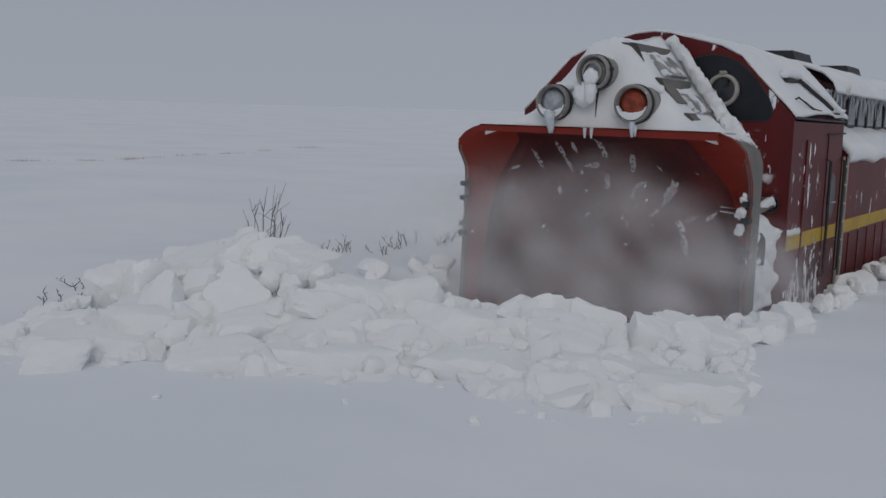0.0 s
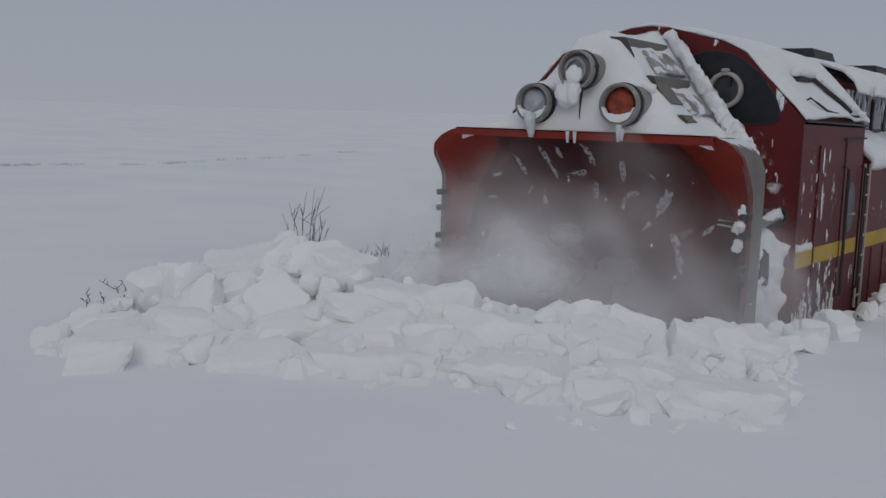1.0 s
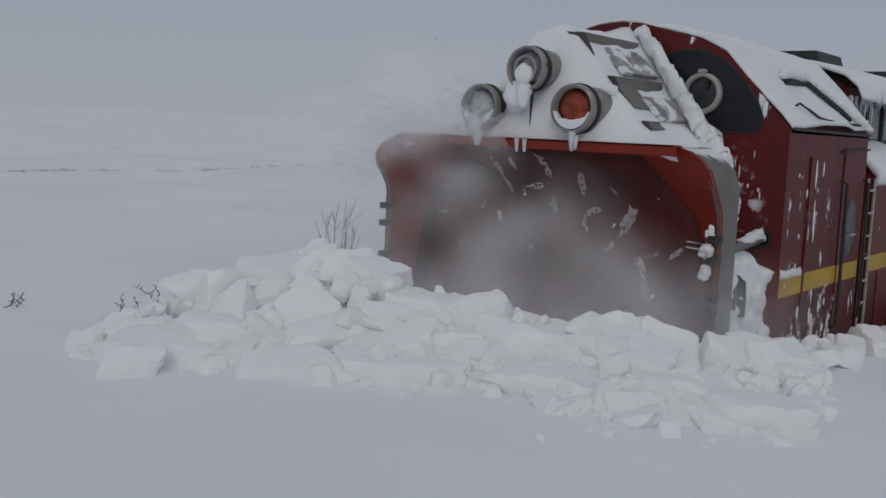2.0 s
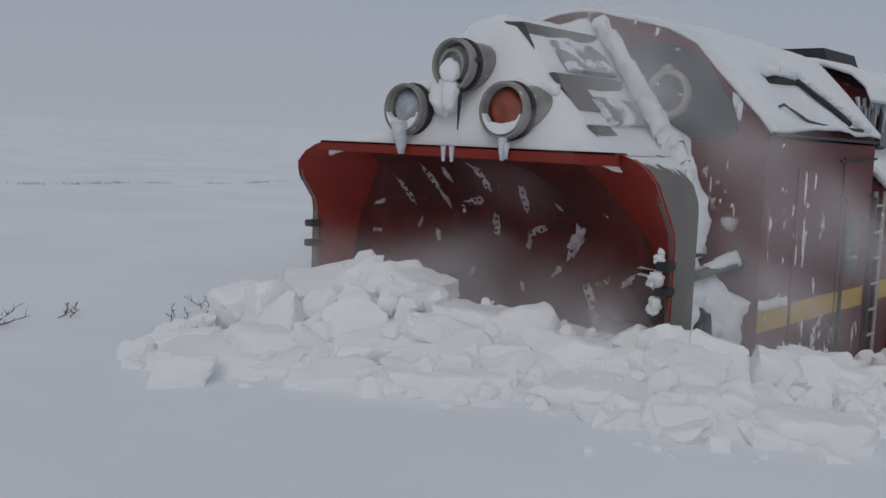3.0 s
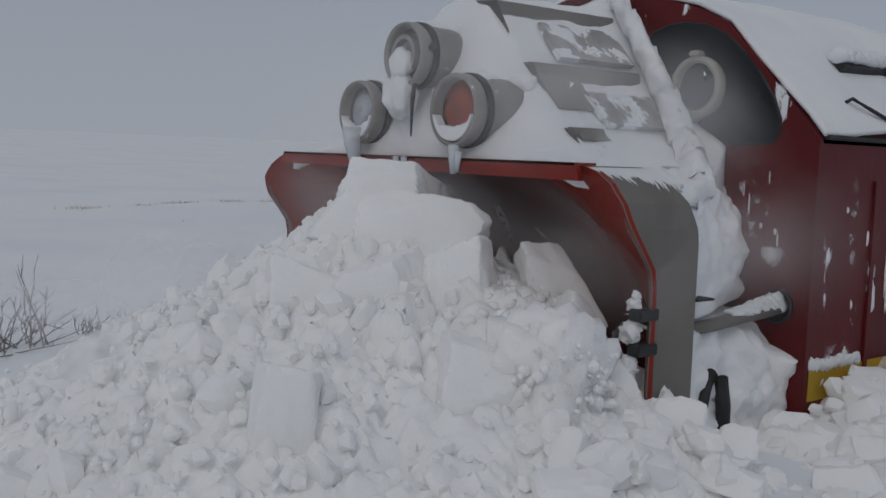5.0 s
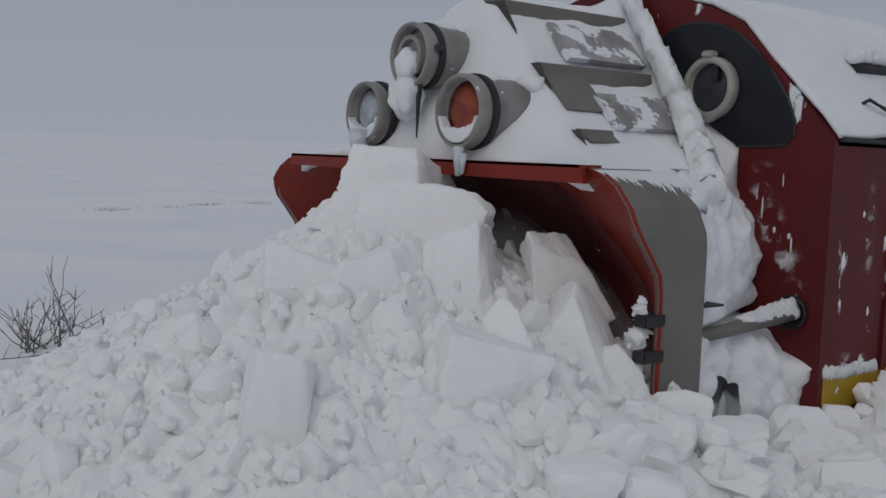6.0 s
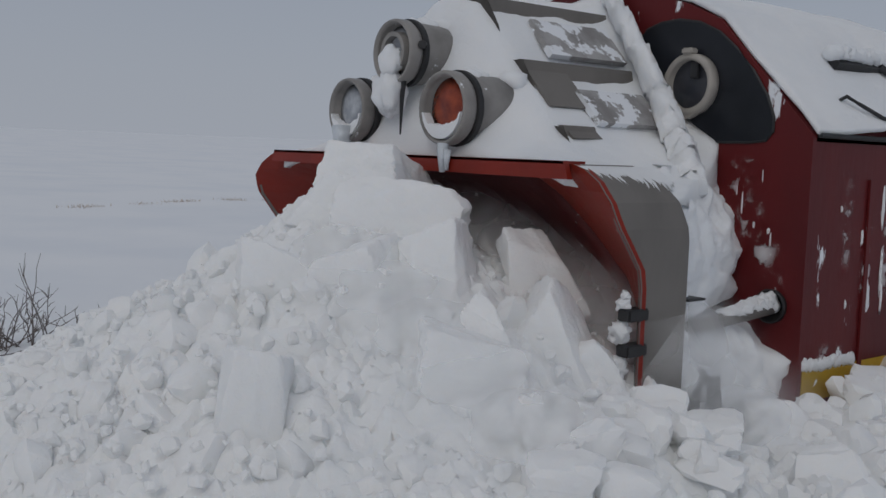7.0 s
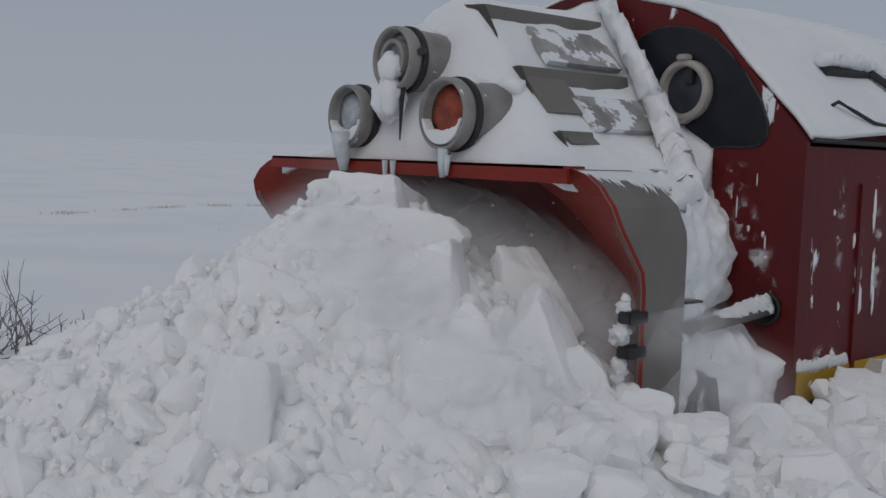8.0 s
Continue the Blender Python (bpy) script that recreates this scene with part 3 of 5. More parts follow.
        if up:
            part("inner_ring", lathe(bmesh.new(), [(r * 0.66, -0.03), (r * 0.64, 0.03), (r * 0.50, 0.03), (r * 0.48, -0.03)], m, 28), LAMP, lamp)
            bm = bmesh.new()
            lump(bm, (x - 0.0, y0 - 0.04, z - 0.05), (0.075, 0.05, 0.085), 13, 0.2, 3)
            lump(bm, (x + 0.0, y0 - 0.03, z - 0.18), (0.06, 0.05, 0.12), 14, 0.3, 3)
            lump(bm, (x - 0.08, y0 + 0.02, z - 0.2), (0.12, 0.08, 0.12), 15, 0.3, 3)
            part("snow_plug", bm, SNOW, lamp, smooth=True)
            part("icicle", tube(bmesh.new(), [(x + 0.07, y0 + 0.0, z - 0.1), (x + 0.055, y0, z - 0.25), (x + 0.05, y0, z - 0.42)], 0.018, 6, 0.004), STEEL, lamp)
            part("latch", tube(bmesh.new(), [(x + 0.16, y0 + 0.05, z + 0.03), (x + 0.185, y0 + 0.02, z + 0.03)], 0.022, 8), STEEL, lamp)
        else:
            bm = bmesh.new()
            arc = [radians(188 + 164 * i / 24) for i in range(25)]
            ring = [(x + 0.87 * r * math.cos(t), z + 0.87 * r * math.sin(t)) for t in arc]
            ring += [(x + 0.80 * r * math.cos(t), z + r * (-0.12 + 0.36 * math.sin(t) + 0.10 * noise.noise(Vector((t * 4, x, 0))))) for t in arc[::-1]]
            prism(bm, ring, y0 - 0.038, y0 + 0.01)
            part("snow_crescent", bm, SNOW, lamp)
            bm = bmesh.new()
            if x < 0:
                tube(bm, [(x, y0 - 0.05, z - 0.09), (x + 0.005, y0 - 0.055, z - 0.17), (x + 0.02, y0 - 0.05, z - 0.25), (x + 0.022, y0 - 0.05, z - 0.30)], 0.062, 10, 0.022)
            else:
                tube(bm, [(x + 0.02, y0 - 0.03, z - 0.17), (x + 0.02, y0 - 0.035, z - 0.24), (x + 0.025, y0 - 0.035, z - 0.31)], 0.03, 8, 0.014)
                tube(bm, [(x + 0.055, y0 - 0.03, z - 0.2), (x + 0.055, y0 - 0.035, z - 0.30)], 0.02, 8, 0.010)
            part("icicle", bm, ICE, lamp, "milky icicle", True)
        # snow cap on the housing
        bm = bmesh.new()
        for i in range(9):
            lump(bm, (x + rng.uniform(-0.09, 0.07), 0.13 + 0.05 * i, z + r * 0.86), (0.10, 0.07, 0.06), 330 + i, 0.3, 2)
        tagged(part("snow_cap", bm, SNOW, lamp, smooth=True), kind="stuff")
    for x in (-0.05, 0.02):
        part("icicle", tube(bmesh.new(), [(x, -0.04, 2.30), (x + 0.003, -0.042, 2.20)], 0.02, 8, 0.01), ICE, w)
    # underframe, hidden by the snow
    part("underframe", boxed(-1.3, 1.3, 0.7, 3.5, 0.12, 0.32, bevel=0.02), STEEL, w)
    return w


def locomotive():
    """The engine that pushes; same space as the wagon, so that both are keyed alike."""
    w = new("diesel_locomotive")
    tagged(w, "dark red diesel locomotive with snowy roof and iced windows", "locomotive")
    part("lower_body", boxed(-1.5, 1.5, 4.0, 17.0, 0.25, 2.12, bevel=0.02), RED, w, "dark red locomotive body side")
    part("stripe", boxed(1.502, 1.508, 4.02, 16.9, 1.125, 1.285), YELLOW, w, "yellow stripe along the side")
    part("upper_body", prism(bmesh.new(), [(-1.1, 2.12), (1.1, 2.12), (1.1, 2.95), (0.6, 3.2), (-0.6, 3.2), (-1.1, 2.95)], 4.1, 16.8), RED, w)
    for i in range(7):
        y = 4.25 + i * 0.62
        win = part("window_frame", boxed(1.101, 1.125, y, y + 0.5, 2.40, 2.84, bevel=0.005), STEEL, w)
        part("pane", boxed(1.126, 1.130, y + 0.05, y + 0.45, 2.45, 2.79), GLASS, win)
    # snow on ledge and roof
    rng = random.Random(9)
    rows = []
    for y in np.linspace(3.98, 16.9, 90):
        rows.append([Vector((x, float(y), z + 0.05 * noise.fractal(Vector((x * 2, float(y) * 1.7, 3.3)), 1, 2, 4))) for x, z in ((1.54, 2.02), (1.56, 2.12), (1.45, 2.22), (1.3, 2.32), (1.1, 2.42))])
    part("ledge_snow", sheet(bmesh.new(), rows, (-0.05, 0, -0.05)), SNOW, w, "snow bank on the body ledge", True)
    rows = []
    for y in np.linspace(4.0, 16.9, 90):
        row = []
        for k in range(13):
            a = math.pi * k / 12
            n1 = noise.fractal(Vector((math.cos(a) * 2, math.sin(a) * 2, float(y) * 1.3)), 1, 2, 4)
            row.append(Vector((1.28 * math.cos(a) * (1 + 0.05 * n1), float(y), 2.86 + (0.44 + 0.06 * n1) * math.sin(a))))
        rows.append(row)
    part("roof_snow", sheet(bmesh.new(), rows, (0, 0, -0.04)), SNOW, w, "thick rounded snow on the roof", True)
    for i in range(60):
        y = 4.05 + i * 0.09 + rng.uniform(-0.02, 0.02)
        h = rng.uniform(0.06, 0.34)
        part("icicle", tube(bmesh.new(), [(1.2 + rng.uniform(-0.03, 0.03), y, 2.86), (1.2, y, 2.86 - h * 0.5), (1.2, y, 2.86 - h)], rng.uniform(0.010, 0.026), 6, 0.003), ICE, w)
    for y in (5.2, 8.4):
        bm = prism(bmesh.new(), [(-0.5, 3.2), (0.5, 3.2), (0.42, 3.42), (-0.42, 3.42)], y, y + 0.9)
        part("exhaust_hood", bm, STEEL, w)
    # ladder at the front corner
    lad = part("ladder", tube(tube(bmesh.new(), [(1.53, 3.66, 2.06), (1.53, 3.66, 0.5)], 0.016, 6), [(1.53, 3.88, 2.06), (1.53, 3.88, 0.5)], 0.016, 6), RIM, w, "pale steel ladder")
    for i in range(7):
        part("rung", tube(bmesh.new(), [(1.53, 3.66, 0.62 + 0.22 * i), (1.53, 3.88, 0.62 + 0.22 * i)], 0.013, 6), RIM, lad)
    part("bellows", boxed(-1.2, 1.2, 3.56, 4.0, 0.3, 2.3), STEEL, w)
    for i in range(16):
        part("panel_rib", boxed(1.50, 1.511, 4.35 + i * 0.55, 4.37 + i * 0.55, 0.3, 1.1), RED, w)
    return w


wagon = plough_wagon()
engine = locomotive()


# ---- snow blocks ----
LIP = [(0.0, 8.819), (0.5, 8.277), (1.0, 7.713), (1.5, 7.086), (2.0, 6.42), (2.5, 5.72), (3.0, 5.019), (3.5, 4.327), (4.0, 3.823), (4.5, 3.405), (5.0, 3.17), (5.5, 3.07),
       (6.0, 3.041), (6.5, 3.052), (7.0, 3.09), (7.5, 3.14), (8.0, 3.181)]
GOING = [(t, y) for t, y in LIP if t <= 6.0]


def lip_at(t):
    return interp(t, LIP)


def time_at(y):
    return float(np.interp(-y, [-v for _, v in GOING], [t for t, _ in GOING]))


def chunk_mesh(seed, size, level, p=16, rough=0.10, name="snow_block", material=None):
    """A broken block: a body cut by a few uneven planes, with worn edges and a crumbly skin."""
    bm = bmesh.new()
    chunk_into(bm, seed, size, level, p, rough, Matrix())
    me = bpy.data.meshes.new(name)
    bm.to_mesh(me)
    bm.free()
    me.shade_smooth()
    me.set_sharp_from_angle(angle=radians(24))
    me.materials.append(material or BLOCK)
    return me


def chunk_into(bm, seed, size, level, p, rough, m):
    rng = random.Random(seed)
    planes = []
    for ax in range(3):
        for s in (-1, 1):
            n = Vector([rng.gauss(0, 0.2) + (s if k == ax else 0) for k in range(3)]).normalized()
            planes.append((n, rng.uniform(0.76, 0.98)))
    for _ in range(4):
        n = Vector([rng.gauss(0, 1) for _ in range(3)]).normalized()
        planes.append((n, rng.uniform(0.85, 1.15)))
    r = bmesh.ops.create_icosphere(bm, subdivisions=level, radius=1.0)
    off = Vector((seed * 5.1, seed * 2.3, seed * 9.7))
    for v in r["verts"]:
        d = v.co.normalized()
        acc = sum(max(0.0, d.dot(n) / h) ** p for n, h in planes)
        q = d * min(1.5, acc ** (-1 / p))
        n1 = noise.fractal(q * 2.4 + off, 0.75, 2.2, 6)
        q *= 1 + rough * n1
        v.co = m @ Vector((q.x * size[0], q.y * size[1], q.z * size[2]))


SIZES = [(1.0, 0.75, 0.6), (1.1, 0.8, 0.85), (0.9, 0.9, 0.55), (1.25, 0.7, 0.5), (0.85, 0.8, 0.8), (1.0, 0.6, 0.9), (1.2, 0.9, 0.45), (0.8, 0.75, 0.7), (1.0, 1.0, 0.8), (0.95, 0.55, 0.6), (1.15, 0.65, 0.8), (0.9, 0.7, 0.9)]
BIG = [chunk_mesh(i + 1, s, 4, 44, 0.085, material=CHIP) for i, s in enumerate(SIZES)]
SMALL = [chunk_mesh(i + 41, s, 3, 40, 0.12, material=CHIP) for i, s in enumerate(SIZES)]
LABELS = {"big": "large angular block of packed white snow", "mid": "broken block of packed white snow", "small": "small crumbled lump of white snow"}


def block(rng, x, y, z, r, spin=None, mesh=None):
    ob = new("snow_block", mesh or (BIG if r > 0.17 else SMALL)[rng.randrange(12)])
    e = spin or (rng.uniform(-30, 30), rng.uniform(-30, 30), rng.uniform(0, 360))
    m = pose(x, y, z, *e)
    k = 1.0 if mesh else r
    ob.matrix_basis = m @ Matrix.Diagonal((k, k, k, 1))
    size = "big" if r > 0.17 else "mid" if r > 0.09 else "small"
    tagged(ob, LABELS[size], "snow block", "blocks of broken snow")
    return ob, m, e, r


CREST = [(-1.0, 3.3, 1.0), (-0.92, 3.6, 1.14), (-0.87, 4.1, 1.36), (-0.69, 4.4, 1.38), (-0.34, 4.6, 1.58), (0.0, 4.65, 1.50), (0.33, 4.7, 1.38), (0.79, 4.9, 1.33), (1.17, 5.0, 1.27), (1.49, 5.1, 1.27), (1.74, 5.3, 1.18),
         (1.84, 5.6, 1.02), (1.95, 5.8, 1.12), (2.09, 6.2, 1.12), (2.34, 6.4, 0.88)]
FOOT = [(-0.5, 3.0, 0.97), (0.07, 3.2, 0.98), (0.5, 3.37, 0.98), (0.8, 3.5, 0.98), (1.05, 3.65, 0.98), (1.25, 3.85, 0.98), (1.45, 4.0, 0.98), (1.72, 4.04, 0.98), (2.0, 4.0, 0.98), (2.28, 3.97, 0.98), (2.6, 4.15, 0.98), (2.78, 4.39, 0.98),
        (2.7, 4.9, 0.97), (2.6, 5.4, 0.95), (2.62, 5.8, 0.9)]


def along(line, u):
    k = [i / (len(line) - 1) for i in range(len(line))]
    return Vector([float(np.interp(u, k, [q[a] for q in line])) for a in range(3)])


def ridge_at(u, v):
    a, c = along(FOOT, u), along(CREST, u)
    p = a.lerp(c, min(v, 1.0))
    if v > 1:
        p = c + (c - a) * 0.7 * (v - 1)
        p.z = c.z - (c.z - 0.9) * (v - 1) * 1.1
    else:
        p.z = a.z + (c.z - a.z) * (max(0.0, v) ** 0.75)
    return p


loose, still = [], []     # blocks in the plough's way, and the others
crumbs_loose, crumbs_still = [], []
# the largest blocks of the ridge: place, half sizes, turn
RIDGE_BIG = [(1.75, 5.36, 1.12, 0.21, 0.17, 0.13, 5), (1.22, 4.62, 1.06, 0.23, 0.20, 0.21, -8), (0.88, 3.98, 1.02, 0.29, 0.20, 0.13, 4), (-0.52, 4.45, 1.36, 0.34, 0.24, 0.11, -12), (0.55, 4.62, 1.18, 0.26, 0.22, 0.20, 14),
             (1.78, 4.90, 1.06, 0.19, 0.17, 0.17, 6), (2.52, 4.72, 0.95, 0.27, 0.20, 0.15, 3), (2.0, 5.56, 1.04, 0.13, 0.12, 0.13, 20), (2.2, 5.95, 1.01, 0.24, 0.16, 0.12, 18), (-0.2, 3.08, 1.03, 0.15, 0.13, 0.10, 0), (0.42, 3.58, 1.0, 0.22, 0.16, 0.12, 4), (0.85, 4.78, 1.19, 0.20, 0.18, 0.14, -16)]


def ridge_blocks():
    rng = random.Random(21)
    spots = []
    for i, (x, y, z, a, c, d, ry) in enumerate(RIDGE_BIG):
        rx, rz = rng.uniform(-10, 10), rng.uniform(24, 50)
        r = (a + c + d) / 3
        b = block(rng, x, y, z, r, (rx, ry, rz), chunk_mesh(300 + i, (a * 1.15, c * 1.15, d * 1.15), 4, 30, 0.08))
        (loose if x < 1.5 else still).append(b)
        spots.append((Vector((x, y, z + 0.4 * d)), r))
    tries = 0
    for want, lo, hi, n in ((0.9, 0.18, 0.25, 16), (0.66, 0.10, 0.17, 86), (0.5, 0.03, 0.07, 170)):
        made = 0
        while made < n and tries < 30000:
            tries += 1
            u, v = rng.random(), rng.uniform(-0.08, 1.35)
            if hi > 0.2:
                v = rng.uniform(0.3, 1.05)
            r = rng.uniform(lo, hi) * (0.75 if u < 0.12 else 1)
            p = ridge_at(u, v)
            room = max(0.03, p.z - ground_z(p.x, p.y))
            if r > 0.05 + room * 0.75 + 0.06 or any((p - q).length < want * (r + s) * 0.62 for q, s in spots):
                continue
            spots.append((p, r))
            made += 1
            if hi < 0.09:
                (crumbs_loose if p.x < 1.6 else crumbs_still).append((p.x, p.y, p.z - 0.3 * r, r))
            else:
                b = block(rng, p.x, p.y, p.z - 0.5 * r, r)
                (loose if p.x < 1.62 + 0.3 * r else still).append(b)
    for _ in range(3):
        p = along(FOOT, rng.random()) + Vector((rng.gauss(0.12, 0.25), -abs(rng.gauss(0, 0.28)), 0))
        r = rng.uniform(0.015, 0.03)
        (crumbs_loose if p.x < 1.4 else crumbs_still).append((p.x, p.y, ground_z(p.x, p.y) + 0.2 * r, r))


def crumbs(spots, seed, label):
    """Small lumps, too many to pick apart."""
    rng = random.Random(seed)
    bm = bmesh.new()
    for x, y, z, r in spots:
        chunk_into(bm, rng.randrange(4000), [r * rng.uniform(0.7, 1.3) for _ in range(3)], 2 if r > 0.022 else 1, 14, 0.15, pose(x, y, z, rng.uniform(0, 360), rng.uniform(0, 90), 0))
    ob = part("snow_crumbs", bm, BLOCK, None, "", True)
    ob.data.set_sharp_from_angle(angle=radians(30))
    return tagged(ob, label, "snow crumbs", "", "stuff")


def core_lumps():
    """Packed snow under the ridge's blocks."""
    made = []
    for i in range(15):
        u = (i + 0.5) / 15
        p = ridge_at(u, 0.62)
        h = p.z - 0.93
        if h < 0.16:
            continue
        ob = new("snow_drift", chunk_mesh(90 + i, (0.50, 0.52, h * 0.98), 4, 6, 0.14, "snow_drift"))
        m = pose(p.x, p.y, 0.92, 0, 0, i * 37)
        ob.matrix_basis = m
        tagged(ob, "packed mass of drifted snow under broken blocks", "snow drift", "packed snow drifts")
        made.append((ob, m, (0, 0, i * 37), 0.5))
    return made


ridge_blocks()
DRIFTS = core_lumps()


# berm of lumps thrown up beside the cleared line
def berm_blocks():
    rng = random.Random(33)
    for i in range(130):
        y = 5.9 + 10 * rng.random() ** 1.3
        x = (1.72 + abs(rng.gauss(0, 0.22))) if i % 4 else (-1.75 - abs(rng.gauss(0, 0.25)))
        r = rng.uniform(0.04, 0.17)
        z = ground_z(x, y) + 0.25 * r + 0.04
        if r > 0.09:
            still.append(block(rng, x, y, z, r))
        else:
            crumbs_still.append((x, y, z, r))


berm_blocks()
crumbs(crumbs_still, 3, "small lumps of snow strewn beside the line")
LOOSE_CRUMBS = []
for k in range(4):
    group = [c for i, c in enumerate(sorted(crumbs_loose, key=lambda q: q[1])) if i * 4 // len(crumbs_loose) == k]
    LOOSE_CRUMBS.append((crumbs(group, 5 + k, "small lumps of snow strewn over the ridge"), sum(c[1] for c in group) / len(group)))

APEX = Vector((0.13, 2.86, 2.28))
HEAP_PROFILE = [(0, 2.27), (0.25, 2.17), (0.45, 2.01), (0.75, 1.80), (1.05, 1.64), (1.5, 1.41), (1.9, 1.16), (2.3, 0.94), (3.2, 0.75)]


def heap_z(x, y):
    dx, dy = x - APEX.x, y - APEX.y
    return interp(math.hypot(dx, dy * (1.0 if dy < 0 else 1.2)), HEAP_PROFILE)


# the largest blocks of the heap once it stands: place, half sizes, turn
HEAP_BIG = [(0.13, 2.84, 2.18, 0.23, 0.17, 0.13, 10), (0.66, 2.40, 1.70, 0.21, 0.13, 0.23, 2), (0.83, 2.71, 1.74, 0.15, 0.13, 0.27, -6), (0.48, 2.74, 1.95, 0.24, 0.15, 0.18, 4), (0.92, 3.28, 1.72, 0.15, 0.13, 0.25, -24), (1.30, 3.02, 1.46, 0.13, 0.12, 0.27, -30),
            (1.29, 2.66, 1.48, 0.08, 0.12, 0.22, -24), (1.28, 2.49, 1.45, 0.22, 0.14, 0.18, 6), (1.02, 1.73, 1.33, 0.15, 0.14, 0.27, 4), (0.24, 2.58, 2.00, 0.19, 0.14, 0.15, 14), (0.36, 2.17, 1.72, 0.17, 0.13, 0.15, 16), (0.0, 2.2, 1.76, 0.13, 0.10, 0.07, -20), (1.41, 3.13, 1.43, 0.09, 0.08, 0.09, -16)]


def heap_spots():
    """Resting places of the middling blocks on the heap, and of the crumbs between them."""
    rng = random.Random(57)
    taken = [(Vector(q[:3]), sum(q[3:6]) / 3) for q in HEAP_BIG]
    mids, small = [], []
    tries = 0
    for gap, lo, hi, n in ((0.85, 0.13, 0.17, 5), (0.72, 0.08, 0.12, 36), (0.6, 0.05, 0.08, 56), (0.45, 0.008, 0.034, 560)):
        made = 0
        while made < n and tries < 40000:
            tries += 1
            a, d = rng.uniform(math.pi * 0.93, math.pi * 2.12), 2.5 * math.sqrt(rng.random())
            x, y = APEX.x + d * math.cos(a), APEX.y + d * math.sin(a)
            if y > 3.45 or (abs(x) > 1.35 and y > 3.05) or y < 0.9:
                continue
            r = rng.uniform(lo, hi)
            p = Vector((x, y, max(heap_z(x, y), 1.0) - (0.9 if r > 0.08 else 0.68) * r))
            if any((p - q).length < gap * (r + s) * 0.75 for q, s in taken):
                continue
            taken.append((p, r))
            made += 1
            (mids if lo > 0.05 else small).append((p, r))
    for i in range(36):
        x, y = 1.62 + abs(rng.gauss(0.03, 0.25)), rng.uniform(3.0, 5.3)
        r = rng.uniform(0.06, 0.15)
        mids.append((Vector((x, y, 0.90 + 0.16 * max(0, 1 - (x - 1.6) / 0.7) + 0.1 * r)), r))
    for i in range(26):
        x, y = rng.uniform(1.85, 2.5), rng.uniform(3.3, 4.8)
        r = rng.uniform(0.06, 0.15)
        mids.append((Vector((x, y, ground_z(x, y) + 0.3 * r)), r))
    for i in range(38):
        x, y = rng.uniform(1.4, 2.05), rng.uniform(2.4, 3.4)
        r = rng.uniform(0.06, 0.13)
        mids.append((Vector((x, y, 1.36 - 0.35 * abs(x - 1.6) - 0.2 * r)), r))
    for i in range(160):
        x, y = rng.uniform(1.6, 2.5), rng.uniform(2.8, 4.9)
        r = rng.uniform(0.012, 0.05)
        small.append((Vector((x, y, ground_z(x, y) + 0.5 * r)), r))
    return mids, small


MIDS, FINES = heap_spots()


def plan_blocks():
    """Give every loose block a resting place on the heap, and dig further blocks out of the drift to fill the rest."""
    rng = random.Random(71)
    rows = []
    for i, (x, y, z, a, c, d, ry) in enumerate(HEAP_BIG):
        rx, rz = rng.uniform(-24, -8), rng.uniform(44, 60)
        # slabs cut from the deep drift before the blade
        r = (a + c + d) / 3
        b = block(rng, min(1.3, x * 0.8), rng.uniform(3.2, 3.9), 0.45 - 0.3 * r, r, (rx + 30, ry - 20, rz - 30), chunk_mesh(400 + i, (a * 1.08, c * 1.1, d * 1.08), 5, 70, 0.05))
        rows.append((b, Vector((x, y, z)), (rx, ry, rz)))
    left = sorted(loose, key=lambda b: -b[3])
    for p, r in sorted(MIDS, key=lambda s: -s[1]):
        pick = next((b for b in left if 0.85 < b[3] / r < 1.2 and b[0].data.users > 1), None)
        if pick:
            left.remove(pick)
        else:
            pick = block(rng, max(-1.2, min(1.3, p.x * 0.8)), rng.uniform(3.3, 4.4), 0.55 - r, r)
        rows.append((pick, p, None))
    for b in left:
        a, d = rng.uniform(math.pi, math.pi * 2.0), rng.uniform(0.3, 1.5)
        x, y = APEX.x + d * math.cos(a), APEX.y + d * math.sin(a)
        rows.append((b, Vector((x, y, max(0.8, heap_z(x, y) - 1.6 * b[3]))), None))
    return rows


PLAN = plan_blocks()


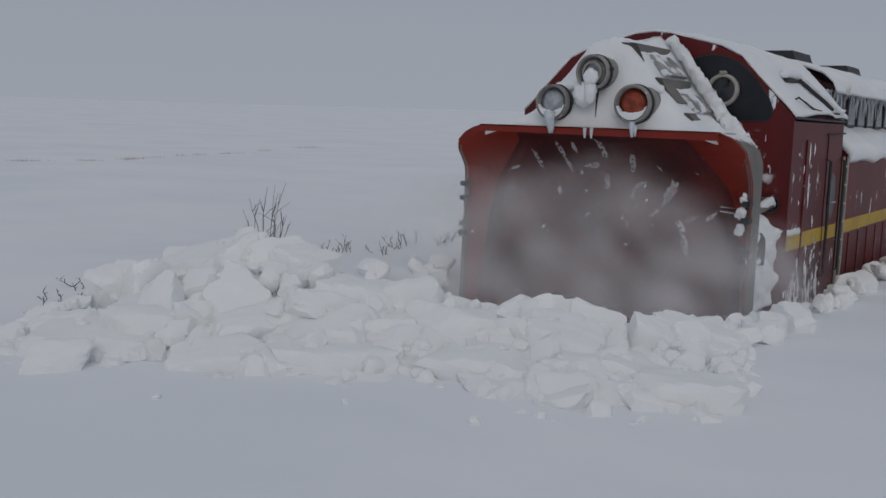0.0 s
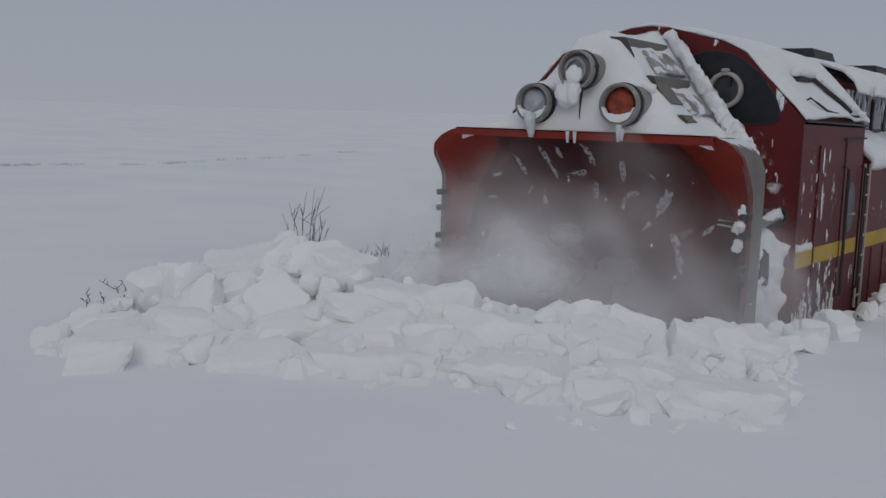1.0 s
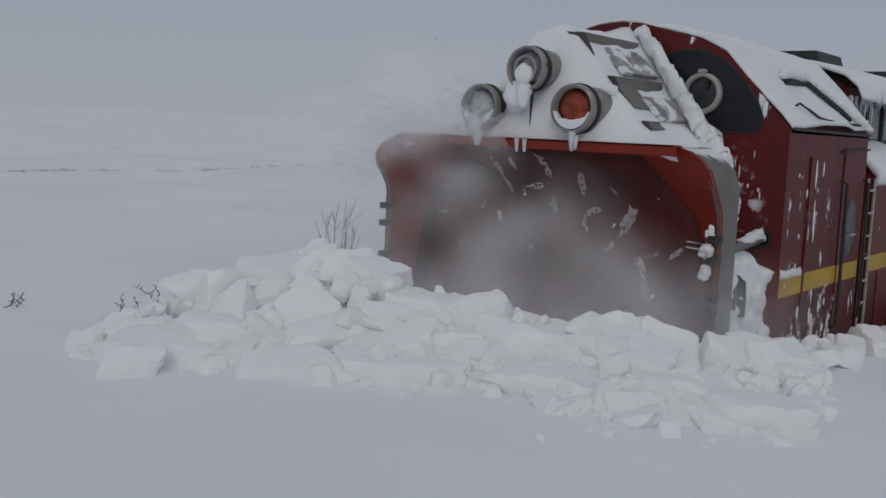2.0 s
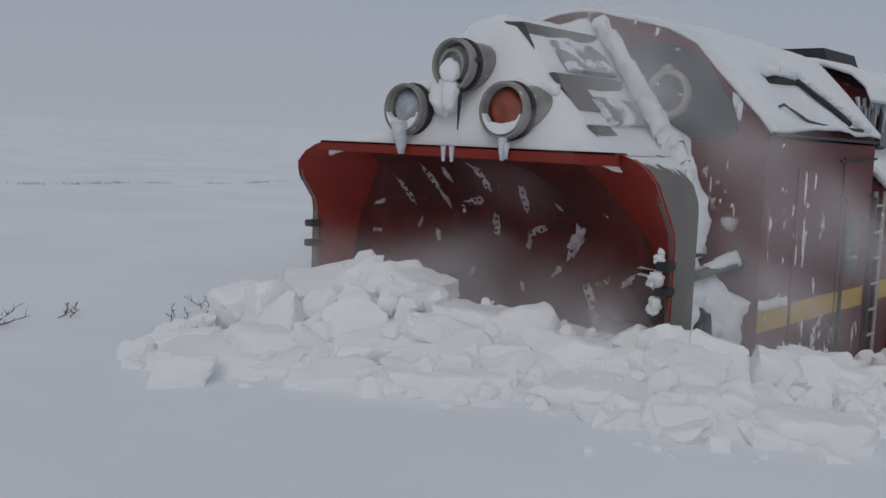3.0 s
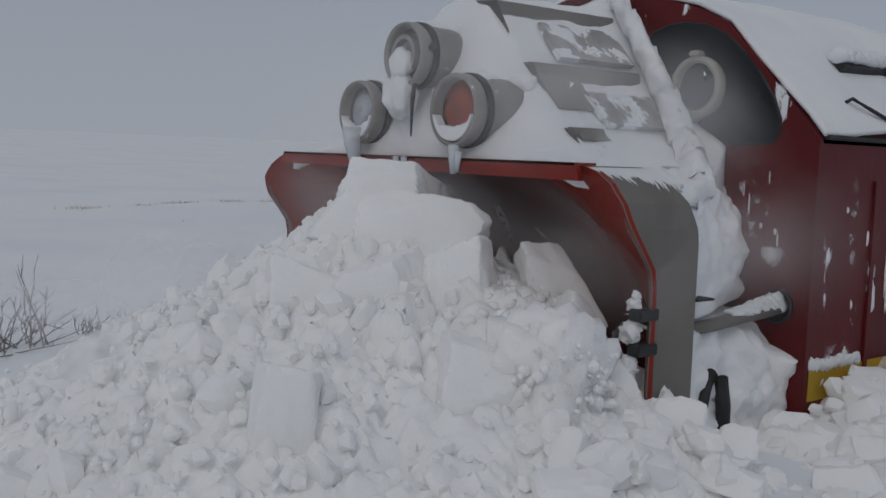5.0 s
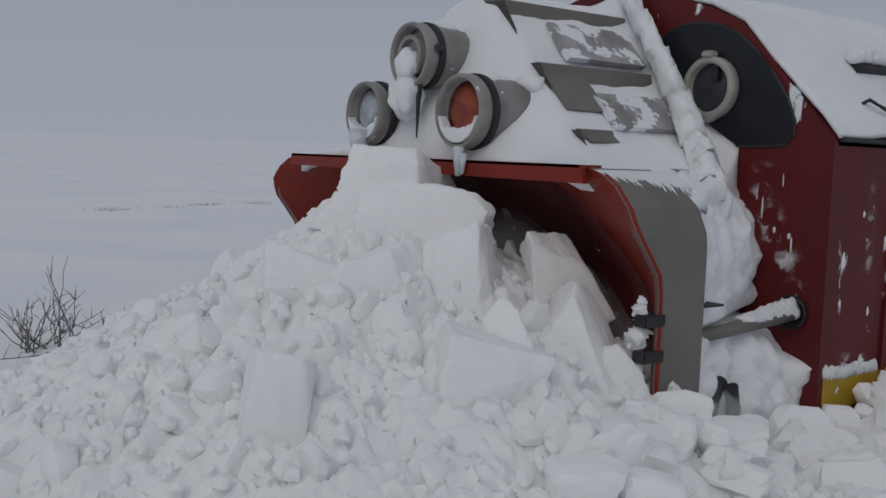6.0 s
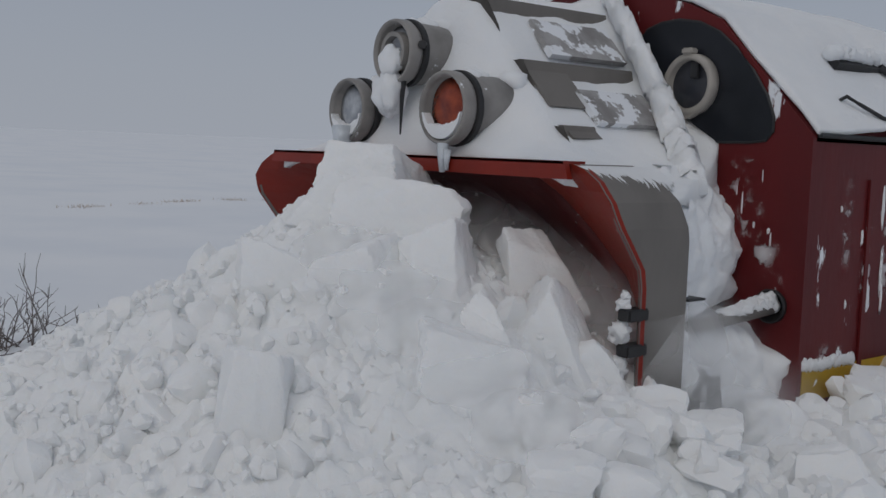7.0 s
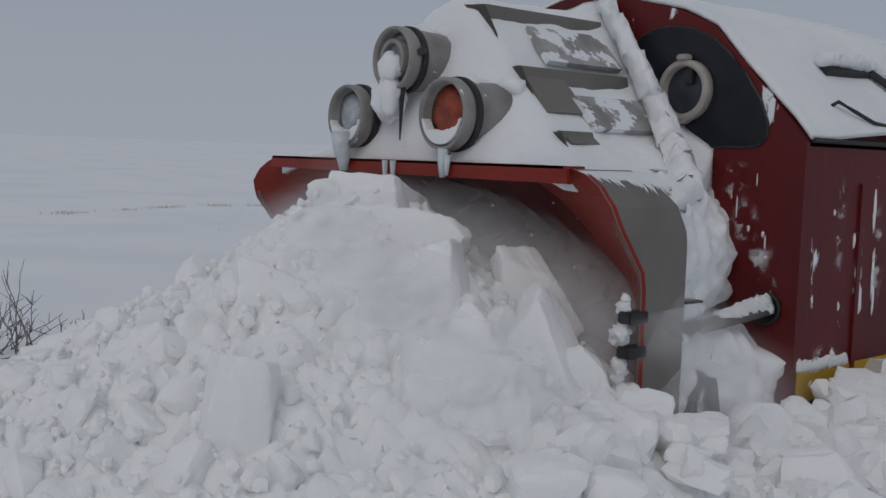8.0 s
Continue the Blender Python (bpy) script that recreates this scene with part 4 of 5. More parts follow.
def heap_core():
    nx, ny, rows = 250, 156, []
    for j in range(ny):
        row = []
        for i in range(nx):
            x, y = -2.4 + 4.6 * i / (nx - 1), 0.6 + 2.85 * j / (ny - 1)
            q = Vector((x, y, 0.0))
            f1 = noise.voronoi(q * 5.5 + Vector((0, 0, 2)))[0]
            f2 = noise.voronoi(q * 12 + Vector((5, 0, 2)))[0]
            z = heap_z(x, y) - 0.07 + 0.05 * noise.fractal(q * 2.2, 1, 2, 4) + 0.06 * (f1[1] - f1[0]) ** 0.7 * 0.6 + 0.03 * (f2[1] - f2[0])
            # fractured slabs: each cell stands at its own height and tilt, with a crevice round it
            hard = 0.45 + 0.55 * smooth((z - 1.3) / 0.5)
            z += 0.022 * noise.fractal(q * 13, 0.8, 2.1, 4)
            for size, lift, tilt, deep in ((3.4, 0.075 * hard, 0.40 * hard, 0.05 * hard), (8.0, 0.03 * hard, 0.45 * hard, 0.025)):
                w = q + 0.05 * noise.noise_vector(q * 6)
                dist, cells = noise.voronoi(w * size + Vector((2, 7, 0.5)))
                c = noise.cell_vector(cells[0] * 7.3)
                d = w * size + Vector((2, 7, 0.5)) - cells[0]
                z += lift * (c.z - 0.4) + tilt * ((c.x - 0.5) * d.x + (c.y - 0.5) * d.y) / size - deep * (1 - smooth((dist[1] - dist[0]) / 0.14))
            row.append(Vector((x + 0.02 * noise.noise(q * 9), y + 0.02 * noise.noise(q * 9 + Vector((3, 3, 3))), max(z, 0.5))))
        rows.append(row)
    ob = part("snow_heap", sheet(bmesh.new(), rows, (0, 0, -0.5)), BLOCK, None, "", True)
    ob.data.set_sharp_from_angle(angle=radians(38))
    return tagged(ob, "tall heap of crumbled snow pushed up by the plough", "snow heap")


HEAP = heap_core()
HEAP_CRUMBS = [crumbs([(p.x, p.y, p.z, r) for p, r in FINES[k::3]], 15 + k, "small lumps of snow strewn over the heap") for k in range(3)]


# crumbling snow that boils up along the blade and falls back on the heap
def surge_meshes():
    made = []
    for k in range(4):
        rng = random.Random(600 + k)
        bm = bmesh.new()
        for _ in range(300):
            r = 0.006 + 0.026 * rng.random() ** 2.5
            c = Vector([rng.gauss(0, 1) for _ in range(3)]).normalized() * abs(rng.gauss(0.21, 0.05))
            chunk_into(bm, rng.randrange(4000), [r * rng.uniform(0.7, 1.3) for _ in range(3)], 1, 14, 0.15, pose(*c, rng.uniform(0, 360), rng.uniform(0, 90), 0))
        chunk_into(bm, 700 + k, (0.23, 0.22, 0.20), 4, 7, 0.22, Matrix())
        me = bpy.data.meshes.new("boiling_snow")
        bm.to_mesh(me)
        bm.free()
        me.shade_smooth()
        me.materials.append(BLOCK)
        made.append(me)
    return made


def surge_rows():
    rng = random.Random(44)
    meshes = surge_meshes()
    out = []
    for i in range(18):
        q = i / 17
        x = 1.50 - 1.25 * q + rng.gauss(0, 0.08)
        ob = tagged(new("boiling_snow", meshes[i % 4]), "crumbling mass of snow boiling up before the blade", "snow", "boiling snow", "stuff")
        t0 = 3.52 + 0.5 * q + rng.uniform(-0.05, 0.05)
        top = 1.60 + 0.32 * smooth((1.35 - x) / 0.9) + rng.uniform(-0.12, 0.05)
        y = lip_at(4.5) + (0.10 if x < 1.2 else -0.25) - 0.22 * rng.random()
        e = [rng.uniform(0, 360) for _ in range(3)]
        end = Vector((x * 0.9, 2.75 - 0.3 * rng.random(), 1.05))
        out.append((ob, [(0.0, pose(x, 4.3, 0.1, *e)), (t0 - 0.15, pose(x, 4.2, 0.1, *e)), (t0 + 0.12, pose(x, lip_at(t0) - 0.1, 1.0, *[v + 10 for v in e])), (t0 + 0.4, pose(x, lip_at(t0 + 0.4) - 0.05, top - 0.25, *[v + 25 for v in e])),
                         (4.5, pose(x, y, top, *[v + 35 for v in e])), (4.7, pose(x, y - 0.05, top - 0.04, *[v + 40 for v in e])), (5.2, pose(*(end + Vector((0, 0.1, 0.25))), *[v + 60 for v in e])), (5.6, pose(*end, *[v + 65 for v in e])), (8.0, pose(*end, *[v + 65 for v in e]))]))
    return out


SURGE = surge_rows()


# ---- powder: drifting pieces of fine snow ----
def powder_material(name, peak, scale, lo=0.25, hi=0.75, floor=0.5):
    """Fine snow in the air: scatters light both ways, dense in the middle of each wisp, thin at its rim."""
    m = bpy.data.materials.new(name)
    m.use_nodes = True
    n, l = m.node_tree.nodes, m.node_tree.links
    for node in list(n):
        n.remove(node)

    def math_node(op, a, c=None):
        x = n.new("ShaderNodeMath")
        x.operation = op
        for i, v in enumerate((a, c)):
            if v is None:
                continue
            if isinstance(v, float):
                x.inputs[i].default_value = v
            else:
                l.new(v, x.inputs[i])
        return x.outputs[0]
    uv, mp = n.new("ShaderNodeUVMap"), n.new("ShaderNodeVectorMath")
    mp.operation = "SUBTRACT"
    mp.inputs[1].default_value = (0.5, 0.5, 0.0)
    l.new(uv.outputs[0], mp.inputs[0])
    ln = n.new("ShaderNodeVectorMath")
    ln.operation = "LENGTH"
    l.new(mp.outputs[0], ln.inputs[0])
    fall = n.new("ShaderNodeMapRange")
    fall.interpolation_type = "SMOOTHSTEP"
    fall.inputs[1].default_value, fall.inputs[2].default_value, fall.inputs[3].default_value, fall.inputs[4].default_value = 0.0, 0.5, 1.0, 0.0
    l.new(ln.outputs["Value"], fall.inputs[0])
    co, nz, nr = n.new("ShaderNodeTexCoord"), n.new("ShaderNodeTexNoise"), n.new("ShaderNodeMapRange")
    nz.inputs["Scale"].default_value, nz.inputs["Detail"].default_value, nz.inputs["Roughness"].default_value = scale, 5, 0.5
    l.new(co.outputs["Object"], nz.inputs["Vector"])
    nr.inputs[1].default_value, nr.inputs[2].default_value, nr.inputs[3].default_value = lo, hi, floor
    l.new(nz.outputs[0], nr.inputs[0])
    alpha = math_node("MULTIPLY", math_node("MULTIPLY", fall.outputs[0], nr.outputs[0]), peak)
    d, t, clear = n.new("ShaderNodeBsdfDiffuse"), n.new("ShaderNodeBsdfTranslucent"), n.new("ShaderNodeBsdfTransparent")
    d.inputs[0].default_value = t.inputs[0].default_value = (0.985, 0.99, 0.995, 1)
    both, out, mx = n.new("ShaderNodeMixShader"), n.new("ShaderNodeOutputMaterial"), n.new("ShaderNodeMixShader")
    both.inputs[0].default_value = 0.5
    l.new(d.outputs[0], both.inputs[1])
    l.new(t.outputs[0], both.inputs[2])
    l.new(alpha, mx.inputs[0])
    l.new(clear.outputs[0], mx.inputs[1])
    l.new(both.outputs[0], mx.inputs[2])
    l.new(mx.outputs[0], out.inputs[0])
    return m


POWDER = powder_material("dense_powder_snow", 0.80, 2.6)
MIST = powder_material("thin_powder_snow", 0.52, 2.8)
VEIL = powder_material("faint_powder_snow", 0.22, 2.2, 0.2, 0.8, 0.4)


def puff_mesh(seed, count, sigma, lo, hi, material, chips=0):
    """Many small wisps, each a soft-edged leaf of airborne snow, and solid flakes among them."""
    rng = np.random.default_rng(seed)
    verts, faces, uvs = [], [], []
    for i in range(count):
        c = rng.normal(0, 1, 3) * sigma * np.array([1, 1, 0.8])
        nrm = np.array([0.5, -0.5, 0.75]) + rng.normal(0, 0.2, 3)
        nrm /= np.linalg.norm(nrm)
        a = np.cross(nrm, rng.normal(0, 1, 3))
        a /= np.linalg.norm(a)
        b = np.cross(nrm, a)
        s, e = rng.uniform(lo, hi), rng.uniform(0.55, 1.0)
        k = len(verts)
        for su, sv in ((-1, -1), (1, -1), (1, 1), (-1, 1)):
            verts.append(tuple(c + a * s * su + b * s * e * sv))
            uvs.append(((su + 1) / 2, (sv + 1) / 2))
        faces.append((k, k + 1, k + 2, k + 3))
    for i in range(chips):
        c, s = rng.normal(0, 1, 3) * sigma * 1.3, rng.uniform(0.004, 0.014)
        k = len(verts)
        for _ in range(4):
            verts.append(tuple(c + rng.normal(0, 0.7, 3) * s))
        for q in ((0, 1, 2), (0, 2, 3), (0, 3, 1), (1, 3, 2)):
            faces.append(tuple(k + j for j in q))
            uvs += [(0.5, 0.5)] * 3
    me = bpy.data.meshes.new("powder")
    me.from_pydata(verts, [], faces)
    layer = me.uv_layers.new(name="wisp")
    layer.data.foreach_set("uv", [v for q in uvs for v in q])
    me.materials.append(material)
    me.materials.append(BLOCK)
    for f in me.polygons:
        f.material_index = 1 if len(f.vertices) == 3 else 0
    return me


DENSE = [puff_mesh(i, 6, 0.22, 0.36, 0.66, POWDER, 14) for i in range(5)]
THIN = [puff_mesh(10 + i, 6, 0.28, 0.30, 0.58, MIST, 4) for i in range(4)]
FAINT = [puff_mesh(20 + i, 5, 0.32, 0.45, 0.80, VEIL, 3) for i in range(4)]


# frost smeared on the paint
FROST = powder_material("frost_smear", 1.0, 11.0, 0.50, 0.60, 0.0)


def frost(corners):
    bm = bmesh.new()
    layer = bm.loops.layers.uv.new("wisp")
    f = bm.faces.new([bm.verts.new(q) for q in corners])
    for lp, uv in zip(f.loops, ((0, 0), (1, 0), (1, 1), (0, 1))):
        lp[layer].uv = uv
    part("frost", bm, FROST, wagon, "white frost smeared on the paint")


for x0, x1, z0, z1 in ((1.03, 1.22, 2.10, 2.34), (1.10, 1.30, 1.86, 2.20), (1.18, 1.40, 1.75, 2.0), (0.98, 1.30, 2.20, 2.36), (1.26, 1.44, 1.55, 1.8)):
    frost(((x0, 1.383, z0), (x1, 1.383, z0), (x1, 1.383, z1), (x0, 1.383, z1)))
for y0, y1, z0, z1 in ((1.44, 1.85, 1.24, 1.42), (1.7, 1.82, 1.7, 2.3), (1.9, 2.05, 1.45, 2.1), (2.1, 2.25, 1.5, 2.2), (1.45, 2.2, 0.4, 1.1), (2.0, 2.8, 0.4, 1.0), (2.3, 2.75, 0.7, 1.4), (2.4, 2.6, 1.5, 2.1), (2.9, 3.4, 0.45, 1.0)):
    frost(((1.5275, y0, z0), (1.5275, y1, z0), (1.5275, y1, z1), (1.5275, y0, z1)))


def puff(me, name, label):
    return tagged(new(name, me), label, "powder snow", "drifting powder snow", "stuff")


def powder_rows():
    rng = random.Random(91)
    out = []
    # burst that starts at one corner of the blade, billows up over the lamps and blows off across the field
    for i in range(64):
        q = i / 63
        t0 = 3.02 + 0.62 * q + rng.uniform(-0.05, 0.05)
        x0 = 1.15 - 1.9 * q + rng.gauss(0, 0.18)
        hi = rng.uniform(2.0, 3.05) if q < 0.5 else rng.uniform(1.25, 2.65)
        lip = lip_at(t0)
        v, vy = rng.uniform(0.4, 1.2), rng.uniform(0.5, 1.0)
        ob = puff(DENSE[i % 5], "powder_cloud", "billowing cloud of powder snow before the blade")
        turn = rng.uniform(-30, 30)
        pts = [(0.0, x0, lip, -1.6), (t0 - 0.3, x0, lip, -1.6), (t0 + 0.05, x0, lip + 0.05, 1.2), (t0 + 0.28, x0 - 0.1 * v, lip - 0.15, hi - 0.1), (t0 + 0.55, x0 - 0.35 * v, lip - 0.55 * vy, hi),
               (t0 + 0.85, x0 - 0.75 * v, lip - 0.9 * vy, hi - 0.3), (t0 + 1.1, x0 - 1.0 * v, lip - 1.2 * vy, 0.62 * hi - 0.1), (t0 + 1.4, x0 - 1.25 * v, lip - 1.4 * vy, -0.4), (t0 + 1.7, x0 - 1.3 * v, lip - 1.4 * vy, -1.6), (8.0, x0 - 1.3 * v, lip - 1.4 * vy, -1.6)]
        out.append((ob, [(t, pose(x, y, z, 0, 12 * t, turn + 8 * t)) for t, x, y, z in pts]))
    # a second surge that hides the lamps and the lip until 4.2 s
    for i in range(24):
        t0 = 3.42 + 0.3 * rng.random()
        x0, hi, v = rng.uniform(-0.35, 1.0), rng.uniform(1.7, 3.0), rng.uniform(0.1, 0.4)
        lip = lip_at(t0)
        ob = puff(DENSE[i % 5], "powder_cloud", "billowing cloud of powder snow over the lip")
        pts = [(0.0, lip, -1.6), (t0 - 0.3, lip, -1.6), (t0 + 0.05, lip - 0.1, 1.0), (t0 + 0.28, lip - 0.35, hi - 0.15), (4.02, 3.55, hi), (4.22, 3.35, hi - 0.35), (4.42, 3.2, 0.9), (4.7, 3.0, -1.6), (8.0, 3.0, -1.6)]
        out.append((ob, [(t, pose(x0 - v * max(0.0, t - t0) if t < 5 else x0 - v, y, z, 0, 12 * t, 31 * i + 8 * t)) for t, y, z in pts]))
    # thin mist that hangs before the blade and rides with it
    for i in range(20):
        x0, z0 = -1.35 + 2.75 * ((i * 7) % 20) / 19, 0.6 + 1.1 * rng.random() ** 1.3
        ob = puff(FAINT[i % 4], "powder_mist", "thin veil of powder snow before the blade")
        rows = []
        for t in np.arange(0, 8.01, 0.5):
            t = float(t)
            drop = 0.35 * smooth((t - 1.8) / 0.8) + 3.0 * smooth((t - 3.3) / 0.5)
            rows.append((t, pose(x0 + 0.25 * math.sin(t * 1.1 + i), lip_at(t) - 0.2 + 0.15 * math.sin(i * 2.1), z0 + 0.16 * math.sin(t * 1.9 + i * 1.3) - drop, 0, 15 * math.sin(t + i), 10 * math.sin(t * 0.7 + i))))
        out.append((ob, rows))
    # snow that blows along the wagon's flank and over its shoulder before the burst
    for i in range(9):
        side = i < 5
        ob = puff(FAINT[i % 4], "powder_mist", "thin veil of powder snow along the wagon's side" if side else "thin veil of powder snow over the wagon's shoulder")
        x0, back, z0 = (1.75, 0.2 + 0.22 * i, 1.0 + 0.35 * (i % 4)) if side else (0.45 + 0.25 * (i - 5), 0.5, 2.5 + 0.15 * (i % 3))
        rows = [(0.0, pose(x0, 8.8 + back, -1.6)), (1.7, pose(x0, lip_at(1.7) + back, -1.6))]
        for t, up in ((2.3, 0.6), (2.8, 1.0), (3.15, 0.9)) if side else ((2.3, 0.6), (2.8, 1.0), (3.2, 1.05), (3.6, 1.1), (4.2, 1.0), (4.6, 0.8)):
            rows.append((t, pose(x0 + 0.1 * math.sin(3 * t + i), lip_at(t) + back + 0.25 * (t - 2.3), z0 * up)))
        out.append((ob, rows + [(rows[-1][0] + 0.4, pose(x0, 4.4, -1.6)), (8.0, pose(x0, 4.2, -1.6))]))
    # a veil that drifts up over the lamps and off to the side
    for i in range(5):
        ob = puff(THIN[i % 4], "powder_mist", "thin veil of powder snow over the lamps")
        x0 = -0.95 + 0.28 * i
        rows = [(0.0, pose(x0, 8.5, -0.8)), (0.7, pose(x0, 7.6, 0.4)), (1.2, pose(x0, 7.2, 1.6)), (1.5, pose(x0 - 0.1, 6.85, 2.35)), (1.9, pose(x0 - 0.5, 6.3, 2.5)), (2.4, pose(x0 - 1.2, 5.9, 1.7)), (2.9, pose(x0 - 1.6, 5.6, -0.8)), (8.0, pose(x0 - 1.6, 5.6, -0.8))]
        out.append((ob, rows))
    # veil that lingers over the hood after the burst, then sinks
    for i in range(22):
        ob = puff((FAINT if i < 9 else THIN)[i % 4], "powder_mist", "thin veil of powder snow over the hood" if i < 9 else "thin veil of powder snow blowing off the heap")
        x0, z0 = (-0.9 + 0.25 * i, 2.45 + 0.35 * ((i * 3) % 4) / 3) if i < 9 else (-1.95 + 0.20 * (i - 9), 1.2 + 0.9 * ((i * 5) % 7) / 6)
        near = 0.0 if i < 9 else 0.5
        rows = [(0.0, pose(x0, 5.0, -1.2)), (3.0, pose(x0, 5.0, -1.2)), (3.5, pose(x0, 4.2, 1.7 if i < 9 else -0.6)), (4.0, pose(x0, 3.9 - near, z0)), (4.5, pose(x0 + 0.05, 3.7 - 1.7 * near, z0)), (5.0, pose(x0 + 0.1, 3.5 - 2 * near, z0 - 0.3 - near)), (5.6, pose(x0 + 0.1, 3.2 - 2 * near, 0.9 - 3 * near)), (6.0, pose(x0, 3.1 - near, -1.2)), (8.0, pose(x0, 3.1 - near, -1.2))]
        out.append((ob, rows))
    # mist under the lip once the heap stands
    for i in range(20):
        x0, z0 = -0.1 + 0.072 * i, 2.06 - 0.032 * i - 0.12 * (i % 2)
        ob = puff(THIN[i % 4], "powder_mist", "thin veil of powder snow under the lip")
        rows = [(0.0, pose(x0, 4.3, -1.0)), (5.0, pose(x0, 3.6, -1.0)), (5.9 + 0.02 * i, pose(x0, 3.34, z0 - 0.30)), (7.2, pose(x0 - 0.06, 3.28, z0 - 0.16)), (8.0, pose(x0 - 0.12, 3.30, z0 - 0.06))]
        out.append((ob, rows))
    return out


CLOUDS = powder_rows()


# ---- twigs and grass ----
def shrub(x, y, height, stems, spread, seed, label):
    rng = random.Random(seed)
    root = new("bare_shrub")
    root.location = (x, y, ground_z(x, y) - 0.03)
    tagged(root, label, "shrub")
    for _ in range(stems):
        a, lean = rng.uniform(0, math.tau), abs(rng.gauss(0, spread))
        h = height * rng.uniform(0.55, 1.0)
        pts, p = [], Vector((rng.gauss(0, 0.05), rng.gauss(0, 0.05), 0))
        for k in range(7):
            pts.append(p.copy())
            p = p + Vector((math.cos(a) * lean, math.sin(a) * lean, 1 - 0.3 * lean)) * h / 6 + Vector((rng.gauss(0, 0.012), rng.gauss(0, 0.012), 0))
        bm = tube(bmesh.new(), pts, 0.0055, 5, 0.0018)
        for k in range(rng.randrange(2, 5)):
            q = pts[rng.randrange(2, 6)]
            d = Vector((rng.gauss(0, 0.6), rng.gauss(0, 0.6), 0.8)).normalized() * h * rng.uniform(0.15, 0.32)
            tube(bm, [q, q + d * 0.5 + Vector((0, 0, 0.01)), q + d], 0.0032, 4, 0.0012)
        part("stem", bm, TWIG, root)
    return root


shrub(-2.2, 6.7, 0.92, 15, 0.42, 1, "bare dark twigs of a shrub buried in snow")
for i, (x, y, h, n, sp) in enumerate(((-2.6, 1.85, 0.55, 14, 0.9), (-2.66, 2.12, 1.0, 4, 0.35), (-2.7, 2.0, 0.5, 14, 1.0), (-2.65, 2.9, 0.32, 14, 1.1), (-2.6, 3.15, 0.26, 12, 1.2), (-2.6, 3.75, 0.22, 5, 0.9), (-2.9, 2.5, 0.3, 9, 1.0))):
    shrub(x, y, h, n, sp, 10 + i, "low frosted bare shrub in the snow")
for i in range(9):
    shrub(-3.0 - 0.15 * (i % 3), 8.3 + 0.42 * i, 0.24, 5, 0.5, 30 + i, "frosted dry stalks poking through the snow")
for i in range(5):
    shrub(-2.5 + 0.25 * i, 5.0 - 0.3 * i, 0.16, 3, 0.8, 50 + i, "short broken twigs in the snow")


def far_grass():
    """A broken line of dead grass along a far bank, its colour paled for haze."""
    rng = random.Random(3)
    line = [(-15.5, 6.5), (-17.6, 11.0), (-18.0, 14.0), (-17.3, 16.7), (-19.5, 22.0), (-24.6, 34.5)]
    bm = bmesh.new()
    for i in range(2600):
        u = rng.random()
        k = u * (len(line) - 1)
        if noise.noise(Vector((u * 26, 0, 0))) < 0.02:
            continue
        a, c = Vector(line[int(k)]), Vector(line[min(int(k) + 1, len(line) - 1)])
        p = a.lerp(c, k % 1) + Vector((rng.gauss(0, 0.12), rng.gauss(0, 0.12)))
        z = ground_z(p.x, p.y)
        h = rng.uniform(0.02, 0.09)
        d = Vector((rng.gauss(0, 0.04), rng.gauss(0, 0.04), h))
        s = Vector((rng.gauss(0, 1), rng.gauss(0, 1), 0)).normalized() * 0.012
        q = Vector((p.x, p.y, z - 0.01))
        bm.faces.new([bm.verts.new(v) for v in (q - s, q + s, q + d)])
    tagged(part("dead_grass_in_haze", bm, HAZED_GRASS), "thin broken line of dead grass on a snowy bank", "grass", kind="stuff")


far_grass()


# ---- what moves ----
RISE = [(0.0, 0.9, -1.75), (3.5, 0.9, -1.75), (3.8, 0.85, -1.5), (4.0, 0.76, -1.2), (4.2, 0.62, -0.75), (4.35, 0.46, -0.42), (4.5, 0.30, -0.20), (4.7, 0.20, -0.10), (5.2, 0.08, -0.04), (5.6, 0.0, 0.0)]


def risen(t):
    """How far the heap still lies back and below its place."""
    k = [q[0] for q in RISE]
    return Vector((0.0, float(np.interp(t, k, [q[1] for q in RISE])), float(np.interp(t, k, [q[2] for q in RISE]))))


